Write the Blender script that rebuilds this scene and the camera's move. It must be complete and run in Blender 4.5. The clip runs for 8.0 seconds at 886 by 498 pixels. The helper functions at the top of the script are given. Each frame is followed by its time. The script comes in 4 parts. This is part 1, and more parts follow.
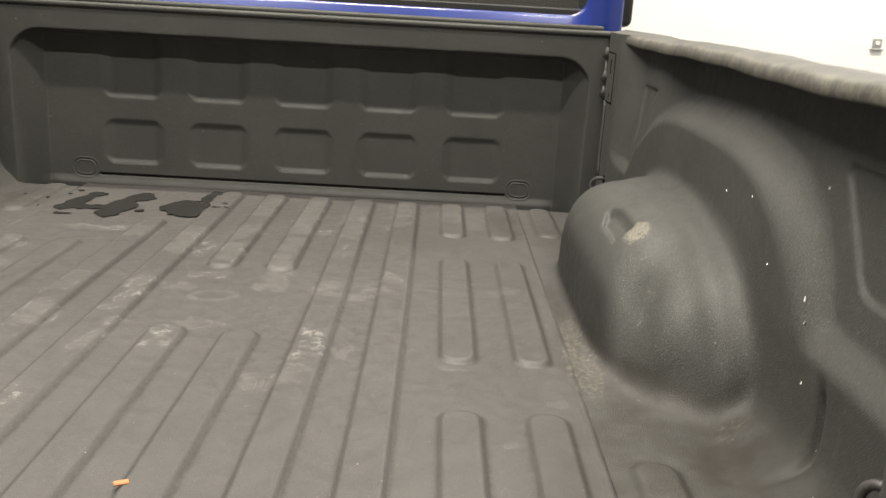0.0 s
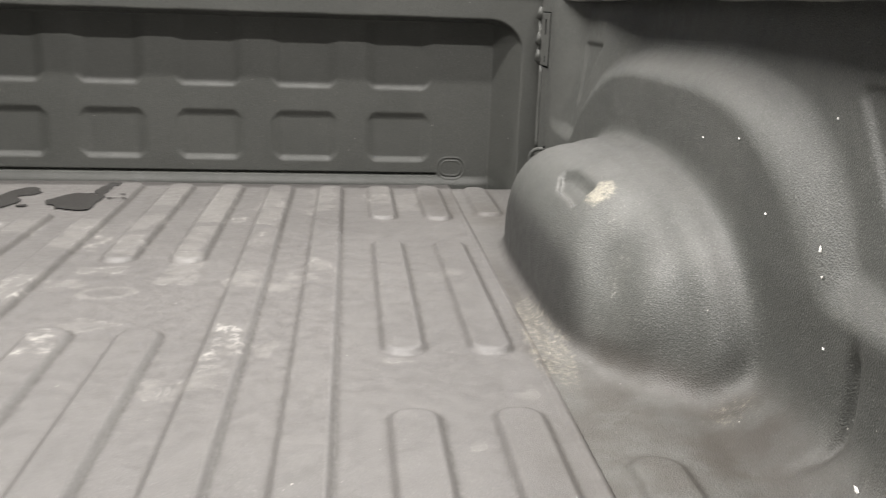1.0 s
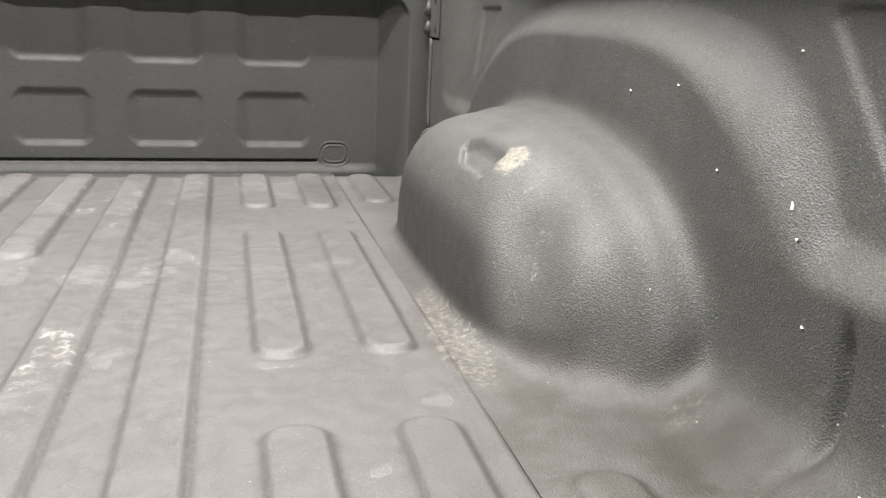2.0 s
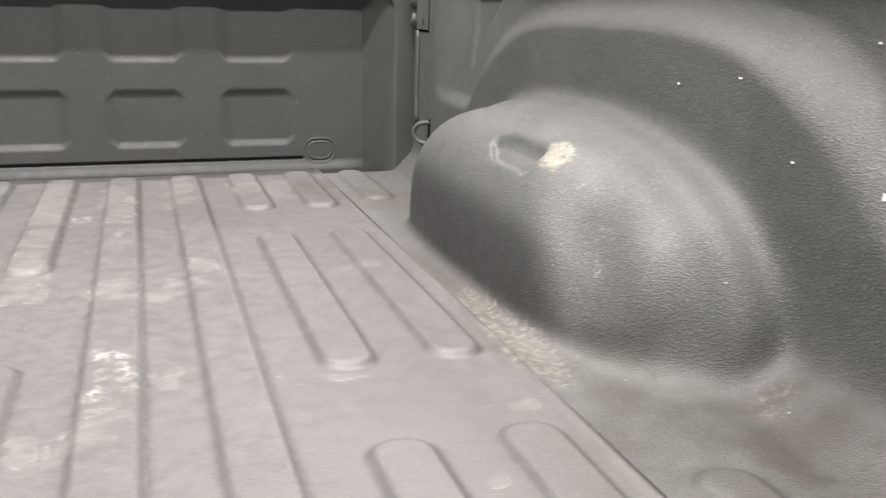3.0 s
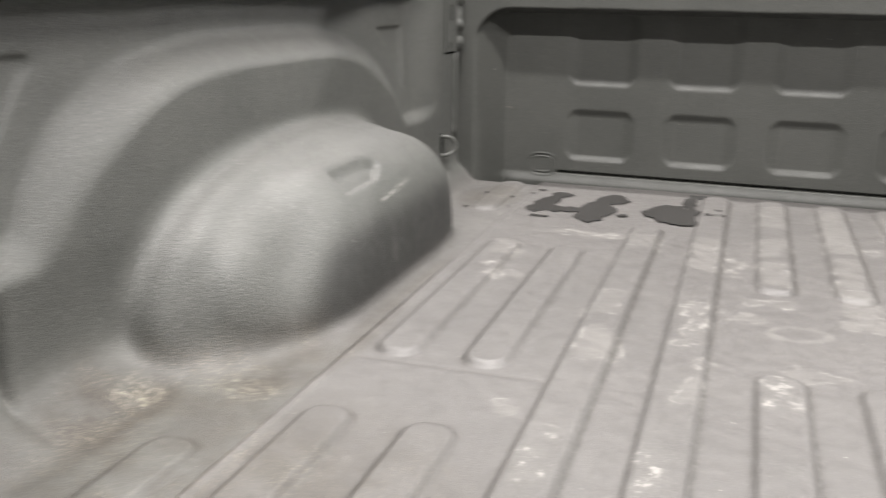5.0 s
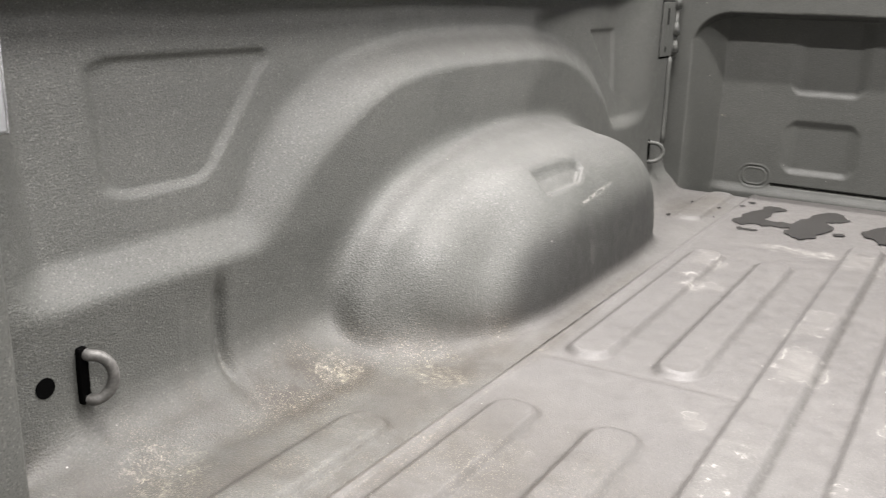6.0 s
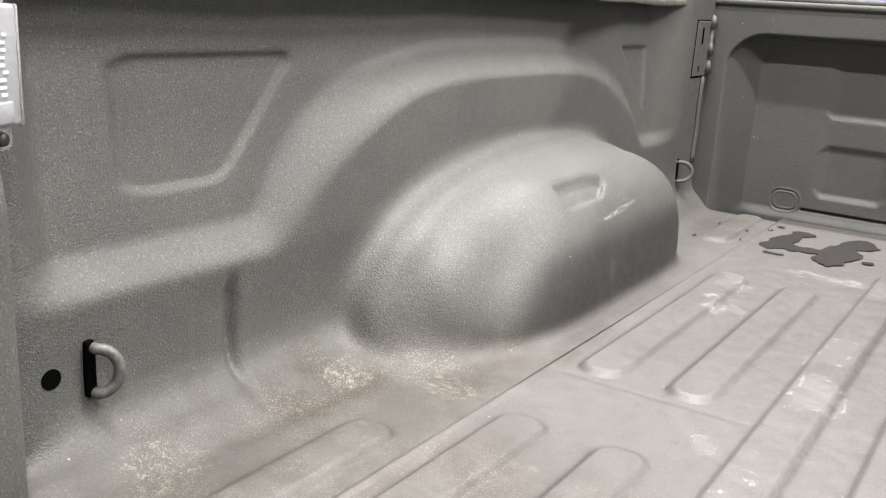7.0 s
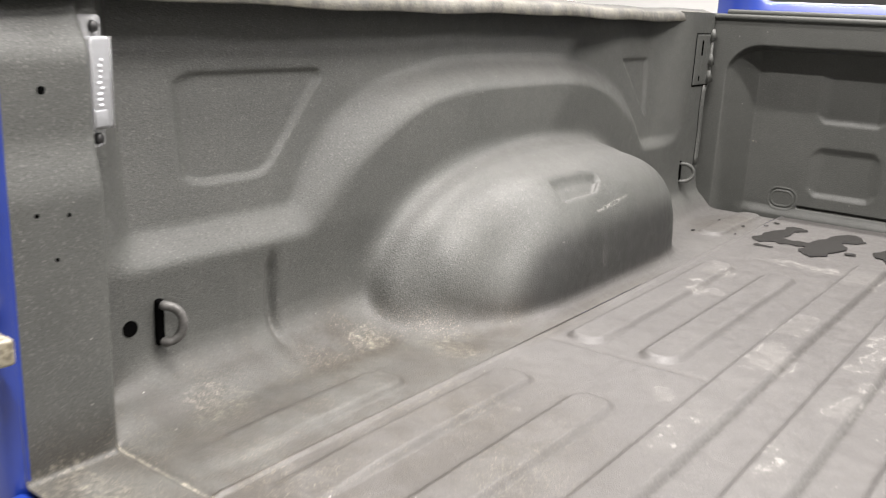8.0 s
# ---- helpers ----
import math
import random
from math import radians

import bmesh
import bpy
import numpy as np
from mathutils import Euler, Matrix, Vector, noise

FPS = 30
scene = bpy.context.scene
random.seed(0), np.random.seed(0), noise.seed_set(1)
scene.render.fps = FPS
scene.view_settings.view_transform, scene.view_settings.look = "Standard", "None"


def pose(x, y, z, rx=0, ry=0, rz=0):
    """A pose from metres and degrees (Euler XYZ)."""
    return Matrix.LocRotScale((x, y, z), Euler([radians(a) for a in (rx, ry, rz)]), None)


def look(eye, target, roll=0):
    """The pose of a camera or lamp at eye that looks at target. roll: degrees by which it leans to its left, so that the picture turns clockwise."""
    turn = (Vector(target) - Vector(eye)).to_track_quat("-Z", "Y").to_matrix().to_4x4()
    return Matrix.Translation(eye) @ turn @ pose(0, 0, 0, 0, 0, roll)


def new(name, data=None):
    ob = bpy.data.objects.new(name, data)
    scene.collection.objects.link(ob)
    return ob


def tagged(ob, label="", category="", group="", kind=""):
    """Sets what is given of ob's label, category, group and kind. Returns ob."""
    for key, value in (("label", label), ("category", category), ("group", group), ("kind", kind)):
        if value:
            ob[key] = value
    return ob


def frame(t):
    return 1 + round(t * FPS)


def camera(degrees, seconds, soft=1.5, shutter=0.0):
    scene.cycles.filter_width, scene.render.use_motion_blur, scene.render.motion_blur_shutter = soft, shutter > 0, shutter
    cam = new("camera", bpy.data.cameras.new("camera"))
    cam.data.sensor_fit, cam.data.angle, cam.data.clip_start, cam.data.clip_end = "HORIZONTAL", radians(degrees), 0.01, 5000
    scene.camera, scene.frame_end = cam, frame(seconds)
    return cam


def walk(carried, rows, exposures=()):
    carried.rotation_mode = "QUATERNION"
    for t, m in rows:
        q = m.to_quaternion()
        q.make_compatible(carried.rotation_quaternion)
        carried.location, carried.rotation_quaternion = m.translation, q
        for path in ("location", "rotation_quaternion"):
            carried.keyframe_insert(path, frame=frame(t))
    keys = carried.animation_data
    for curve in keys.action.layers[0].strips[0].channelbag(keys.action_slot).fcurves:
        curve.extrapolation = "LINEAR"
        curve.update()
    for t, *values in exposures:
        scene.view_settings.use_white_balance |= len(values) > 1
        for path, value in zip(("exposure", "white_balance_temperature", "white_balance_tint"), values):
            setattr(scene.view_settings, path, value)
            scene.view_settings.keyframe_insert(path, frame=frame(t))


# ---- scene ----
cam = camera(52.3, 8.0, soft=1.2, shutter=0.5)
PATH = [
    (0, (0.372, -0.638, 0.575), (0.402, 1.289, 0.04), 3.3),
    (0.5, (0.338, -0.542, 0.495), (0.453, 1.384, -0.032), 1.8),
    (1, (0.351, -0.431, 0.47), (0.559, 1.488, -0.053), 1.9),
    (1.5, (0.362, -0.299, 0.404), (0.721, 1.6, -0.111), 2.4),
    (1.7, (0.382, -0.265, 0.376), (0.779, 1.632, -0.12), 2.5),
    (3, (0.229, -0.166, 0.386), (0.841, 1.665, -0.136), 1.3),
    (3.5, (0.095, -0.176, 0.407), (0.675, 1.664, -0.118), 1.5),
    (4, (-0.033, -0.224, 0.44), (0.174, 1.69, -0.105), 0.7),
    (4.5, (-0.122, -0.287, 0.466), (-0.362, 1.621, -0.085), 0.8),
    (5, (-0.145, -0.327, 0.479), (-0.753, 1.496, -0.075), 0.9),
    (5.2, (-0.138, -0.349, 0.487), (-0.862, 1.429, -0.072), 1.0),
    (6.3, (-0.14, -0.334, 0.476), (-1.182, 1.281, -0.079), 2.2),
    (6.5, (-0.135, -0.329, 0.475), (-1.188, 1.28, -0.074), 2.9),
    (7, (-0.124, -0.325, 0.476), (-1.188, 1.281, -0.06), 3.4),
    (7.5, (-0.059, -0.348, 0.492), (-1.162, 1.23, -0.048), 3.5),
    (8, (0.045, -0.472, 0.497), (-1.102, 1.082, -0.021), 2.6),
]
EXPOSURES = [(0.0, 0.0, 7200, 10), (0.5, 0.38, 6800, 11), (1.0, 0.70, 6600, 12), (1.5, 0.87, 6550, 13), (3.0, 0.90, 6550, 15), (4.0, 0.87, 6550, 15), (5.0, 0.82, 6550, 13), (6.3, 1.10, 6550, 14), (7.0, 1.08, 6550, 14), (7.5, 1.10, 6550, 14), (8.0, 0.9, 6600, 14)]
walk(cam, [(t, look(eye, target, roll)) for t, eye, target, roll in PATH], EXPOSURES)

# ---- world and lights ----
import functools

XC = -0.0075         # the truck's centre line
GROUND = -0.86       # shop floor below the bed floor
CEIL = 3.4
world = bpy.data.worlds.new("world")
scene.world = world
world.use_nodes = True
world.node_tree.nodes["Background"].inputs[0].default_value = (0.9, 0.95, 1.0, 1)
world.node_tree.nodes["Background"].inputs[1].default_value = 0.03


def area_lamp(name, x, y, z, sx, sy, watts, colour=(1.0, 0.985, 0.955)):
    data = bpy.data.lights.new(name, "AREA")
    data.shape, data.size, data.size_y, data.energy, data.color = "RECTANGLE", sx, sy, watts, colour
    ob = new(name, data)
    ob.matrix_world = pose(x, y, z)
    return ob


# last entry: unseen lamp added only to brighten the white north wall
LAMPS = [(1.35, -1.10, 110), (-1.25, -1.10, 92), (-0.2, 0.65, 110), (1.4, 1.75, 96), (-1.3, 1.75, 103), (3.20, 4.4, 190)]
for lx, ly, watts in LAMPS:
    area_lamp("tube_light", lx, ly, CEIL - 0.115, 1.15, 0.14, watts)


# ---- materials ----
def mat(name, colour, rough=0.6, metal=0.0, spec=0.5):
    m = bpy.data.materials.new(name)
    m.use_nodes = True
    b = m.node_tree.nodes["Principled BSDF"]
    b.inputs["Base Color"].default_value = (*colour, 1)
    b.inputs["Roughness"].default_value = rough
    b.inputs["Metallic"].default_value = metal
    b.inputs["Specular IOR Level"].default_value = spec
    return m


def node(m, kind, **values):
    n = m.node_tree.nodes.new(kind)
    for key, value in values.items():
        n.inputs[key.replace("_", " ")].default_value = value
    return n


def wire(m, a, b):
    m.node_tree.links.new(a, b)


def coords(m):
    return node(m, "ShaderNodeTexCoord").outputs["Object"]


def noise_tex(m, scale, detail=3.0, rough=0.55, vec=None):
    n = node(m, "ShaderNodeTexNoise", Scale=scale, Detail=detail, Roughness=rough)
    wire(m, vec or coords(m), n.inputs["Vector"])
    return n.outputs["Fac"]


def ramp(m, fac, lo, hi, a=0.0, b=1.0):
    n = m.node_tree.nodes.new("ShaderNodeMapRange")
    n.interpolation_type = "SMOOTHSTEP"
    wire(m, fac, n.inputs["Value"])
    for k, v in (("From Min", lo), ("From Max", hi), ("To Min", a), ("To Max", b)):
        n.inputs[k].default_value = v
    return n.outputs["Result"]


def calc(m, op, a, b):
    n = m.node_tree.nodes.new("ShaderNodeMath")
    n.operation = op
    for i, v in enumerate((a, b)):
        if isinstance(v, (int, float)):
            n.inputs[i].default_value = v
        else:
            wire(m, v, n.inputs[i])
    return n.outputs[0]


def mixed(m, fac, a, b):
    n = m.node_tree.nodes.new("ShaderNodeMix")
    n.data_type = "RGBA"
    if isinstance(fac, (int, float)):
        n.inputs[0].default_value = fac
    else:
        wire(m, fac, n.inputs[0])
    for i, v in ((6, a), (7, b)):
        if isinstance(v, tuple):
            n.inputs[i].default_value = (*v, 1)
        else:
            wire(m, v, n.inputs[i])
    return n.outputs[2]


def bump(m, height, strength, distance):
    n = node(m, "ShaderNodeBump", Strength=strength, Distance=distance)
    wire(m, height, n.inputs["Height"])
    wire(m, n.outputs[0], m.node_tree.nodes["Principled BSDF"].inputs["Normal"])


def attr(m, name):
    n = m.node_tree.nodes.new("ShaderNodeAttribute")
    n.attribute_name = name
    return n.outputs["Fac"]


def liner(name, colour, dust, grain, dust_amount, floor_look=(), rough=(0.40, 0.54), pebbles=520.0, depth=0.0009):
    """Sprayed rubber bed liner: pebbled, scuffed, with dust in it."""
    m = mat(name, colour, 0.5)
    b = m.node_tree.nodes["Principled BSDF"]
    big = noise_tex(m, 5.0, 5, 0.65)
    floor_tone = attr(m, "floor_tone")
    mid = noise_tex(m, 38.0, 5, 0.7)
    fine = noise_tex(m, pebbles * 1.04, 2, 0.55)
    pebble = m.node_tree.nodes.new("ShaderNodeTexVoronoi")
    pebble.inputs["Scale"].default_value = pebbles
    wire(m, coords(m), pebble.inputs["Vector"])
    c = mixed(m, ramp(m, big, 0.35, 0.7, 0.0, dust_amount), colour, dust)
    c = mixed(m, ramp(m, mid, 0.45, 0.75, 0.0, dust_amount * 0.5), c, dust)
    # the floor's colour is mixed in low down and on upward slopes
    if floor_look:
        c = mixed(m, floor_tone, c, mixed(m, ramp(m, big, 0.35, 0.7, 0.0, 0.5), *floor_look))
    # the grain's light and shade are also painted in as dark and pale specks
    c = mixed(m, calc(m, "MULTIPLY", ramp(m, fine, 0.50, 0.62), 0.2 + 0.4 * grain), c, tuple(0.45 * v for v in colour))
    c = mixed(m, calc(m, "MULTIPLY", ramp(m, noise_tex(m, pebbles * 0.83, 2, 0.5), 0.58, 0.70), 0.2 + 0.3 * grain), c, tuple(1.9 * v for v in dust))
    stretch = node(m, "ShaderNodeMapping", Scale=(24.0, 60.0, 60.0))
    wire(m, coords(m), stretch.inputs["Vector"])
    streak = node(m, "ShaderNodeTexNoise", Scale=1.0, Detail=7.0, Roughness=0.76, Distortion=1.6)
    wire(m, stretch.outputs[0], streak.inputs["Vector"])
    # darkens the steep housing face in the colour, as shade would
    steep_shade = calc(m, "MULTIPLY", attr(m, "steep_shade"), ramp(m, mid, 0.30, 0.60, 0.82, 1.0))
    c = mixed(m, steep_shade, c, (0.019, 0.019, 0.018))
    scuff = calc(m, "MULTIPLY", attr(m, "scuff"), ramp(m, streak.outputs["Fac"], 0.36, 0.66, 0.30, 1.0))
    c = mixed(m, calc(m, "MULTIPLY", scuff, 0.19), c, (0.24, 0.232, 0.212))
    # smears dry with a paler rim
    edge = calc(m, "ABSOLUTE", calc(m, "ADD", attr(m, "scuff"), calc(m, "SUBTRACT", calc(m, "MULTIPLY", noise_tex(m, 55.0, 5, 0.7), 0.9), 0.85)), 0.0)
    c = mixed(m, calc(m, "MULTIPLY", ramp(m, edge, 0.012, 0.075, 1.0, 0.0), ramp(m, mid, 0.42, 0.62, 0.0, 0.38)), c, (0.34, 0.33, 0.305))
    grit = noise_tex(m, 450.0, 4, 0.75)
    patches = ramp(m, noise_tex(m, 11.0, 5, 0.6), 0.42, 0.58, 0.25, 1.0)
    dirt = calc(m, "MULTIPLY", calc(m, "MULTIPLY", attr(m, "crumbs"), patches), ramp(m, grit, 0.56, 0.63))
    c = mixed(m, calc(m, "MULTIPLY", calc(m, "MULTIPLY", attr(m, "dirt"), ramp(m, noise_tex(m, 17.0, 5, 0.65), 0.36, 0.60, 0.50, 1.0)), 0.9), c, (0.030, 0.0265, 0.0218))
    c = mixed(m, calc(m, "MULTIPLY", dirt, 0.60), c, (0.25, 0.222, 0.165))
    # dirt and painted edge shade along the ribs, also the crack and seams
    grime_shade = calc(m, "MULTIPLY", attr(m, "grime_shade"), ramp(m, noise_tex(m, 130.0, 4, 0.7), 0.34, 0.56, 0.45, 1.0))
    c = mixed(m, calc(m, "MULTIPLY", grime_shade, 0.80), c, (0.024, 0.022, 0.019))
    bare = ramp(m, calc(m, "ADD", attr(m, "bare"), calc(m, "MULTIPLY", noise_tex(m, 110.0, 6, 0.75), 1.3)), 0.98, 1.45)
    c = mixed(m, calc(m, "MULTIPLY", bare, ramp(m, grit, 0.36, 0.62, 0.25, 0.8)), c, (0.31, 0.287, 0.225))
    speck = m.node_tree.nodes.new("ShaderNodeTexVoronoi")
    speck.inputs["Scale"].default_value = 60.0
    wire(m, coords(m), speck.inputs["Vector"])
    dots = calc(m, "MULTIPLY", ramp(m, speck.outputs["Distance"], 0.04, 0.09, 1.0, 0.0), ramp(m, noise_tex(m, 33.0, 3), 0.58, 0.66))
    c = mixed(m, calc(m, "MULTIPLY", dots, 0.55), c, (0.55, 0.53, 0.49))
    wire(m, c, b.inputs["Base Color"])
    wire(m, ramp(m, mid, 0.3, 0.7, *rough), b.inputs["Roughness"])
    h = calc(m, "ADD", calc(m, "MULTIPLY", fine, 0.45), calc(m, "MULTIPLY", pebble.outputs["Distance"], 0.9))
    h = calc(m, "MULTIPLY", h, calc(m, "SUBTRACT", 1.0, calc(m, "MULTIPLY", attr(m, "thin"), 0.7)))
    bump(m, h, grain, depth)
    return m


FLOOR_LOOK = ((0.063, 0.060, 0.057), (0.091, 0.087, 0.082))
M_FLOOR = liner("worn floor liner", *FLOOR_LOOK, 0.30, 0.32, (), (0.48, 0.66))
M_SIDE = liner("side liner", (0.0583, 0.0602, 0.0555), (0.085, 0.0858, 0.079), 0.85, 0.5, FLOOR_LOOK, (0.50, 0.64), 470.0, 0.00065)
M_SIDE.node_tree.nodes["Principled BSDF"].inputs["Specular IOR Level"].default_value = 0.40
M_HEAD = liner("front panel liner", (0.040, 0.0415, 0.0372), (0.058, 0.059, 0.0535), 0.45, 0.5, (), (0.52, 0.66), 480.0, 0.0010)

M_RAIL = mat("scuffed rail cap", (0.10, 0.10, 0.098), 0.68)
rub = calc(M_RAIL, "MULTIPLY", attr(M_RAIL, "scuff"), ramp(M_RAIL, noise_tex(M_RAIL, 26, 8, 0.75), 0.36, 0.64, 0.15, 0.85))
wire(M_RAIL, mixed(M_RAIL, rub, mixed(M_RAIL, ramp(M_RAIL, noise_tex(M_RAIL, 18, 5), 0.4, 0.7), (0.048, 0.049, 0.046), (0.075, 0.075, 0.071)), (0.185, 0.174, 0.142)),
     M_RAIL.node_tree.nodes["Principled BSDF"].inputs["Base Color"])
bump(M_RAIL, noise_tex(M_RAIL, 260, 3), 0.4, 0.002)

M_BLUE = mat("blue car paint", (0.006, 0.024, 0.19), 0.28)
M_BLUE.node_tree.nodes["Principled BSDF"].inputs["Coat Weight"].default_value = 0.8
M_BLUE.node_tree.nodes["Principled BSDF"].inputs["Coat Roughness"].default_value = 0.06
wire(M_BLUE, mixed(M_BLUE, ramp(M_BLUE, noise_tex(M_BLUE, 9, 4), 0.4, 0.7), (0.006, 0.024, 0.19), (0.008, 0.030, 0.21)),
     M_BLUE.node_tree.nodes["Principled BSDF"].inputs["Base Color"])

M_STEEL = mat("worn grey steel", (0.17, 0.165, 0.155), 0.55, 0.35)
wire(M_STEEL, mixed(M_STEEL, ramp(M_STEEL, noise_tex(M_STEEL, 160, 4, 0.7), 0.4, 0.65), (0.075, 0.073, 0.069), (0.12, 0.117, 0.111)),
     M_STEEL.node_tree.nodes["Principled BSDF"].inputs["Base Color"])
bump(M_STEEL, noise_tex(M_STEEL, 420, 3), 0.25, 0.0006)

M_BLACK = mat("black plastic", (0.015, 0.015, 0.015), 0.45)
# near-black fill that stands in for the shade inside holes and gaps
M_HOLE = mat("dark cavity", (0.002, 0.002, 0.002), 1.0, 0.0, 0.0)
M_RUBBER = mat("tyre rubber", (0.025, 0.025, 0.025), 0.75)
bump(M_RUBBER, noise_tex(M_RUBBER, 90, 3), 0.4, 0.003)
M_GLASS = mat("tinted glass", (0.10, 0.10, 0.09), 0.03)
M_GLASS.node_tree.nodes["Principled BSDF"].inputs["Transmission Weight"].default_value = 0.6
M_LENS = mat("clear lamp lens", (0.93, 0.94, 0.95), 0.12)
M_LENS.node_tree.nodes["Principled BSDF"].inputs["Transmission Weight"].default_value = 0.85
M_FROST = mat("frosted lamp lens", (0.21, 0.215, 0.22), 0.32, 0.0)
facet = M_FROST.node_tree.nodes.new("ShaderNodeTexVoronoi")
facet.inputs["Scale"].default_value = 120.0
wire(M_FROST, coords(M_FROST), facet.inputs["Vector"])
bump(M_FROST, facet.outputs["Distance"], 0.25, 0.0015)
M_CELL = mat("bright lamp cell", (0.62, 0.63, 0.65), 0.15)
bump(M_LENS, noise_tex(M_LENS, 300, 3), 0.6, 0.002)
M_CREAM = mat("cream nylon", (0.62, 0.57, 0.42), 0.5)
wire(M_CREAM, mixed(M_CREAM, ramp(M_CREAM, noise_tex(M_CREAM, 120, 4), 0.45, 0.65), (0.22, 0.20, 0.145), (0.10, 0.085, 0.06)),
     M_CREAM.node_tree.nodes["Principled BSDF"].inputs["Base Color"])
M_WATER = mat("wet film", (0.022, 0.021, 0.020), 0.24, 0.0, 0.35)
bump(M_WATER, noise_tex(M_WATER, 40, 3), 0.1, 0.002)
M_CHIP = mat("orange wood chip", (0.38, 0.18, 0.075), 0.7)
M_FLAKE = mat("white paint flake", (0.78, 0.76, 0.72), 0.6)
M_WALL = mat("white painted wall", (0.84, 0.84, 0.82), 0.7)
wire(M_WALL, mixed(M_WALL, ramp(M_WALL, noise_tex(M_WALL, 1.2, 5), 0.35, 0.7), (0.84, 0.84, 0.82), (0.80, 0.80, 0.78)),
     M_WALL.node_tree.nodes["Principled BSDF"].inputs["Base Color"])
bump(M_WALL, noise_tex(M_WALL, 180, 3), 0.12, 0.002)
M_CONC = mat("shop concrete", (0.33, 0.32, 0.30), 0.6)
wire(M_CONC, mixed(M_CONC, ramp(M_CONC, noise_tex(M_CONC, 2.5, 6, 0.6), 0.35, 0.7), (0.20, 0.195, 0.185), (0.13, 0.125, 0.12)),
     M_CONC.node_tree.nodes["Principled BSDF"].inputs["Base Color"])
bump(M_CONC, noise_tex(M_CONC, 60, 5), 0.2, 0.004)
M_ROOF = mat("grey roof boards", (0.42, 0.42, 0.41), 0.8)
wire(M_ROOF, mixed(M_ROOF, ramp(M_ROOF, noise_tex(M_ROOF, 3.0, 4), 0.35, 0.7), (0.42, 0.42, 0.41), (0.34, 0.34, 0.33)),
     M_ROOF.node_tree.nodes["Principled BSDF"].inputs["Base Color"])
M_PLATE = mat("grey switch plate", (0.30, 0.30, 0.29), 0.4)
M_LAMPBOX = mat("white enamel", (0.80, 0.80, 0.79), 0.35)
M_TUBE = mat("lit tube cover", (0.9, 0.9, 0.88), 0.5)
M_TUBE.node_tree.nodes["Principled BSDF"].inputs["Emission Color"].default_value = (1.0, 0.97, 0.92, 1)
M_TUBE.node_tree.nodes["Principled BSDF"].inputs["Emission Strength"].default_value = 6.0


# ---- mesh helpers ----
def part(name, bm, material, parent=None, label="", smooth=False):
    me = bpy.data.meshes.new(name)
    bm.normal_update()
    bm.to_mesh(me)
    bm.free()
    return mesh_part(name, me, material, parent, label, smooth)


def mesh_part(name, me, material, parent=None, label="", smooth=False):
    me.materials.append(material)
    if smooth:
        me.polygons.foreach_set("use_smooth", np.ones(len(me.polygons), dtype=bool))
    ob = new(name, me)
    ob.parent = parent
    return tagged(ob, label) if label else ob


def thing(name, label, category, group="", kind=""):
    return tagged(new(name), label, category, group, kind)


def add_box(bm, x0, x1, y0, y1, z0, z1, bevel=0.0, seg=2, m=None):
    r = bmesh.ops.create_cube(bm, size=1.0)
    vs = r["verts"]
    for v in vs:
        v.co = Vector((x0 + (v.co.x + 0.5) * (x1 - x0), y0 + (v.co.y + 0.5) * (y1 - y0), z0 + (v.co.z + 0.5) * (z1 - z0)))
    if bevel:
        es = {e for v in vs for e in v.link_edges}
        out = bmesh.ops.bevel(bm, geom=list(es), offset=bevel, segments=seg, affect="EDGES", profile=0.5)
        vs = list({v for f in out["faces"] for v in f.verts} | {v for v in vs if v.is_valid})
    if m is not None:
        bmesh.ops.transform(bm, matrix=m, verts=vs)
    return vs


def add_rod(bm, a, b, r0, r1=None, seg=16):
    a, b = Vector(a), Vector(b)
    d = b - a
    m = Matrix.Translation((a + b) / 2) @ d.to_track_quat("Z", "Y").to_matrix().to_4x4()
    bmesh.ops.create_cone(bm, cap_ends=True, segments=seg, radius1=r0, radius2=r0 if r1 is None else r1, depth=d.length, matrix=m)


def add_tube(bm, path, r, seg=10, closed=False):
    """A round bar along a path of points."""
    pts = [Vector(p) for p in path]
    rings, n = [], len(pts)
    for i, p in enumerate(pts):
        d = (pts[(i + 1) % n] - pts[i - 1]) if closed or 0 < i < n - 1 else (pts[min(i + 1, n - 1)] - pts[max(i - 1, 0)])
        q = d.to_track_quat("Z", "X") if i == 0 else last.rotation_difference(d) @ q
        last = d
        rings.append([bm.verts.new(p + q @ Vector((r * math.cos(2 * math.pi * k / seg), r * math.sin(2 * math.pi * k / seg), 0))) for k in range(seg)])
    for i in range(n if closed else n - 1):
        a, b = rings[i], rings[(i + 1) % n]
        for k in range(seg):
            bm.faces.new((a[k], a[(k + 1) % seg], b[(k + 1) % seg], b[k]))
    if not closed:
        bm.faces.new(rings[0][::-1])
        bm.faces.new(rings[-1])


def grid_mesh(name, P, attrs=None, flip=False):
    """A mesh from an array of points P[i, j] with optional point attributes."""
    ni, nj = P.shape[:2]
    idx = np.arange(ni * nj).reshape(ni, nj)
    q = np.stack([idx[:-1, :-1], idx[1:, :-1], idx[1:, 1:], idx[:-1, 1:]], -1).reshape(-1, 4)
    return quad_mesh(name, P.reshape(-1, 3), q[:, ::-1] if flip else q, attrs)


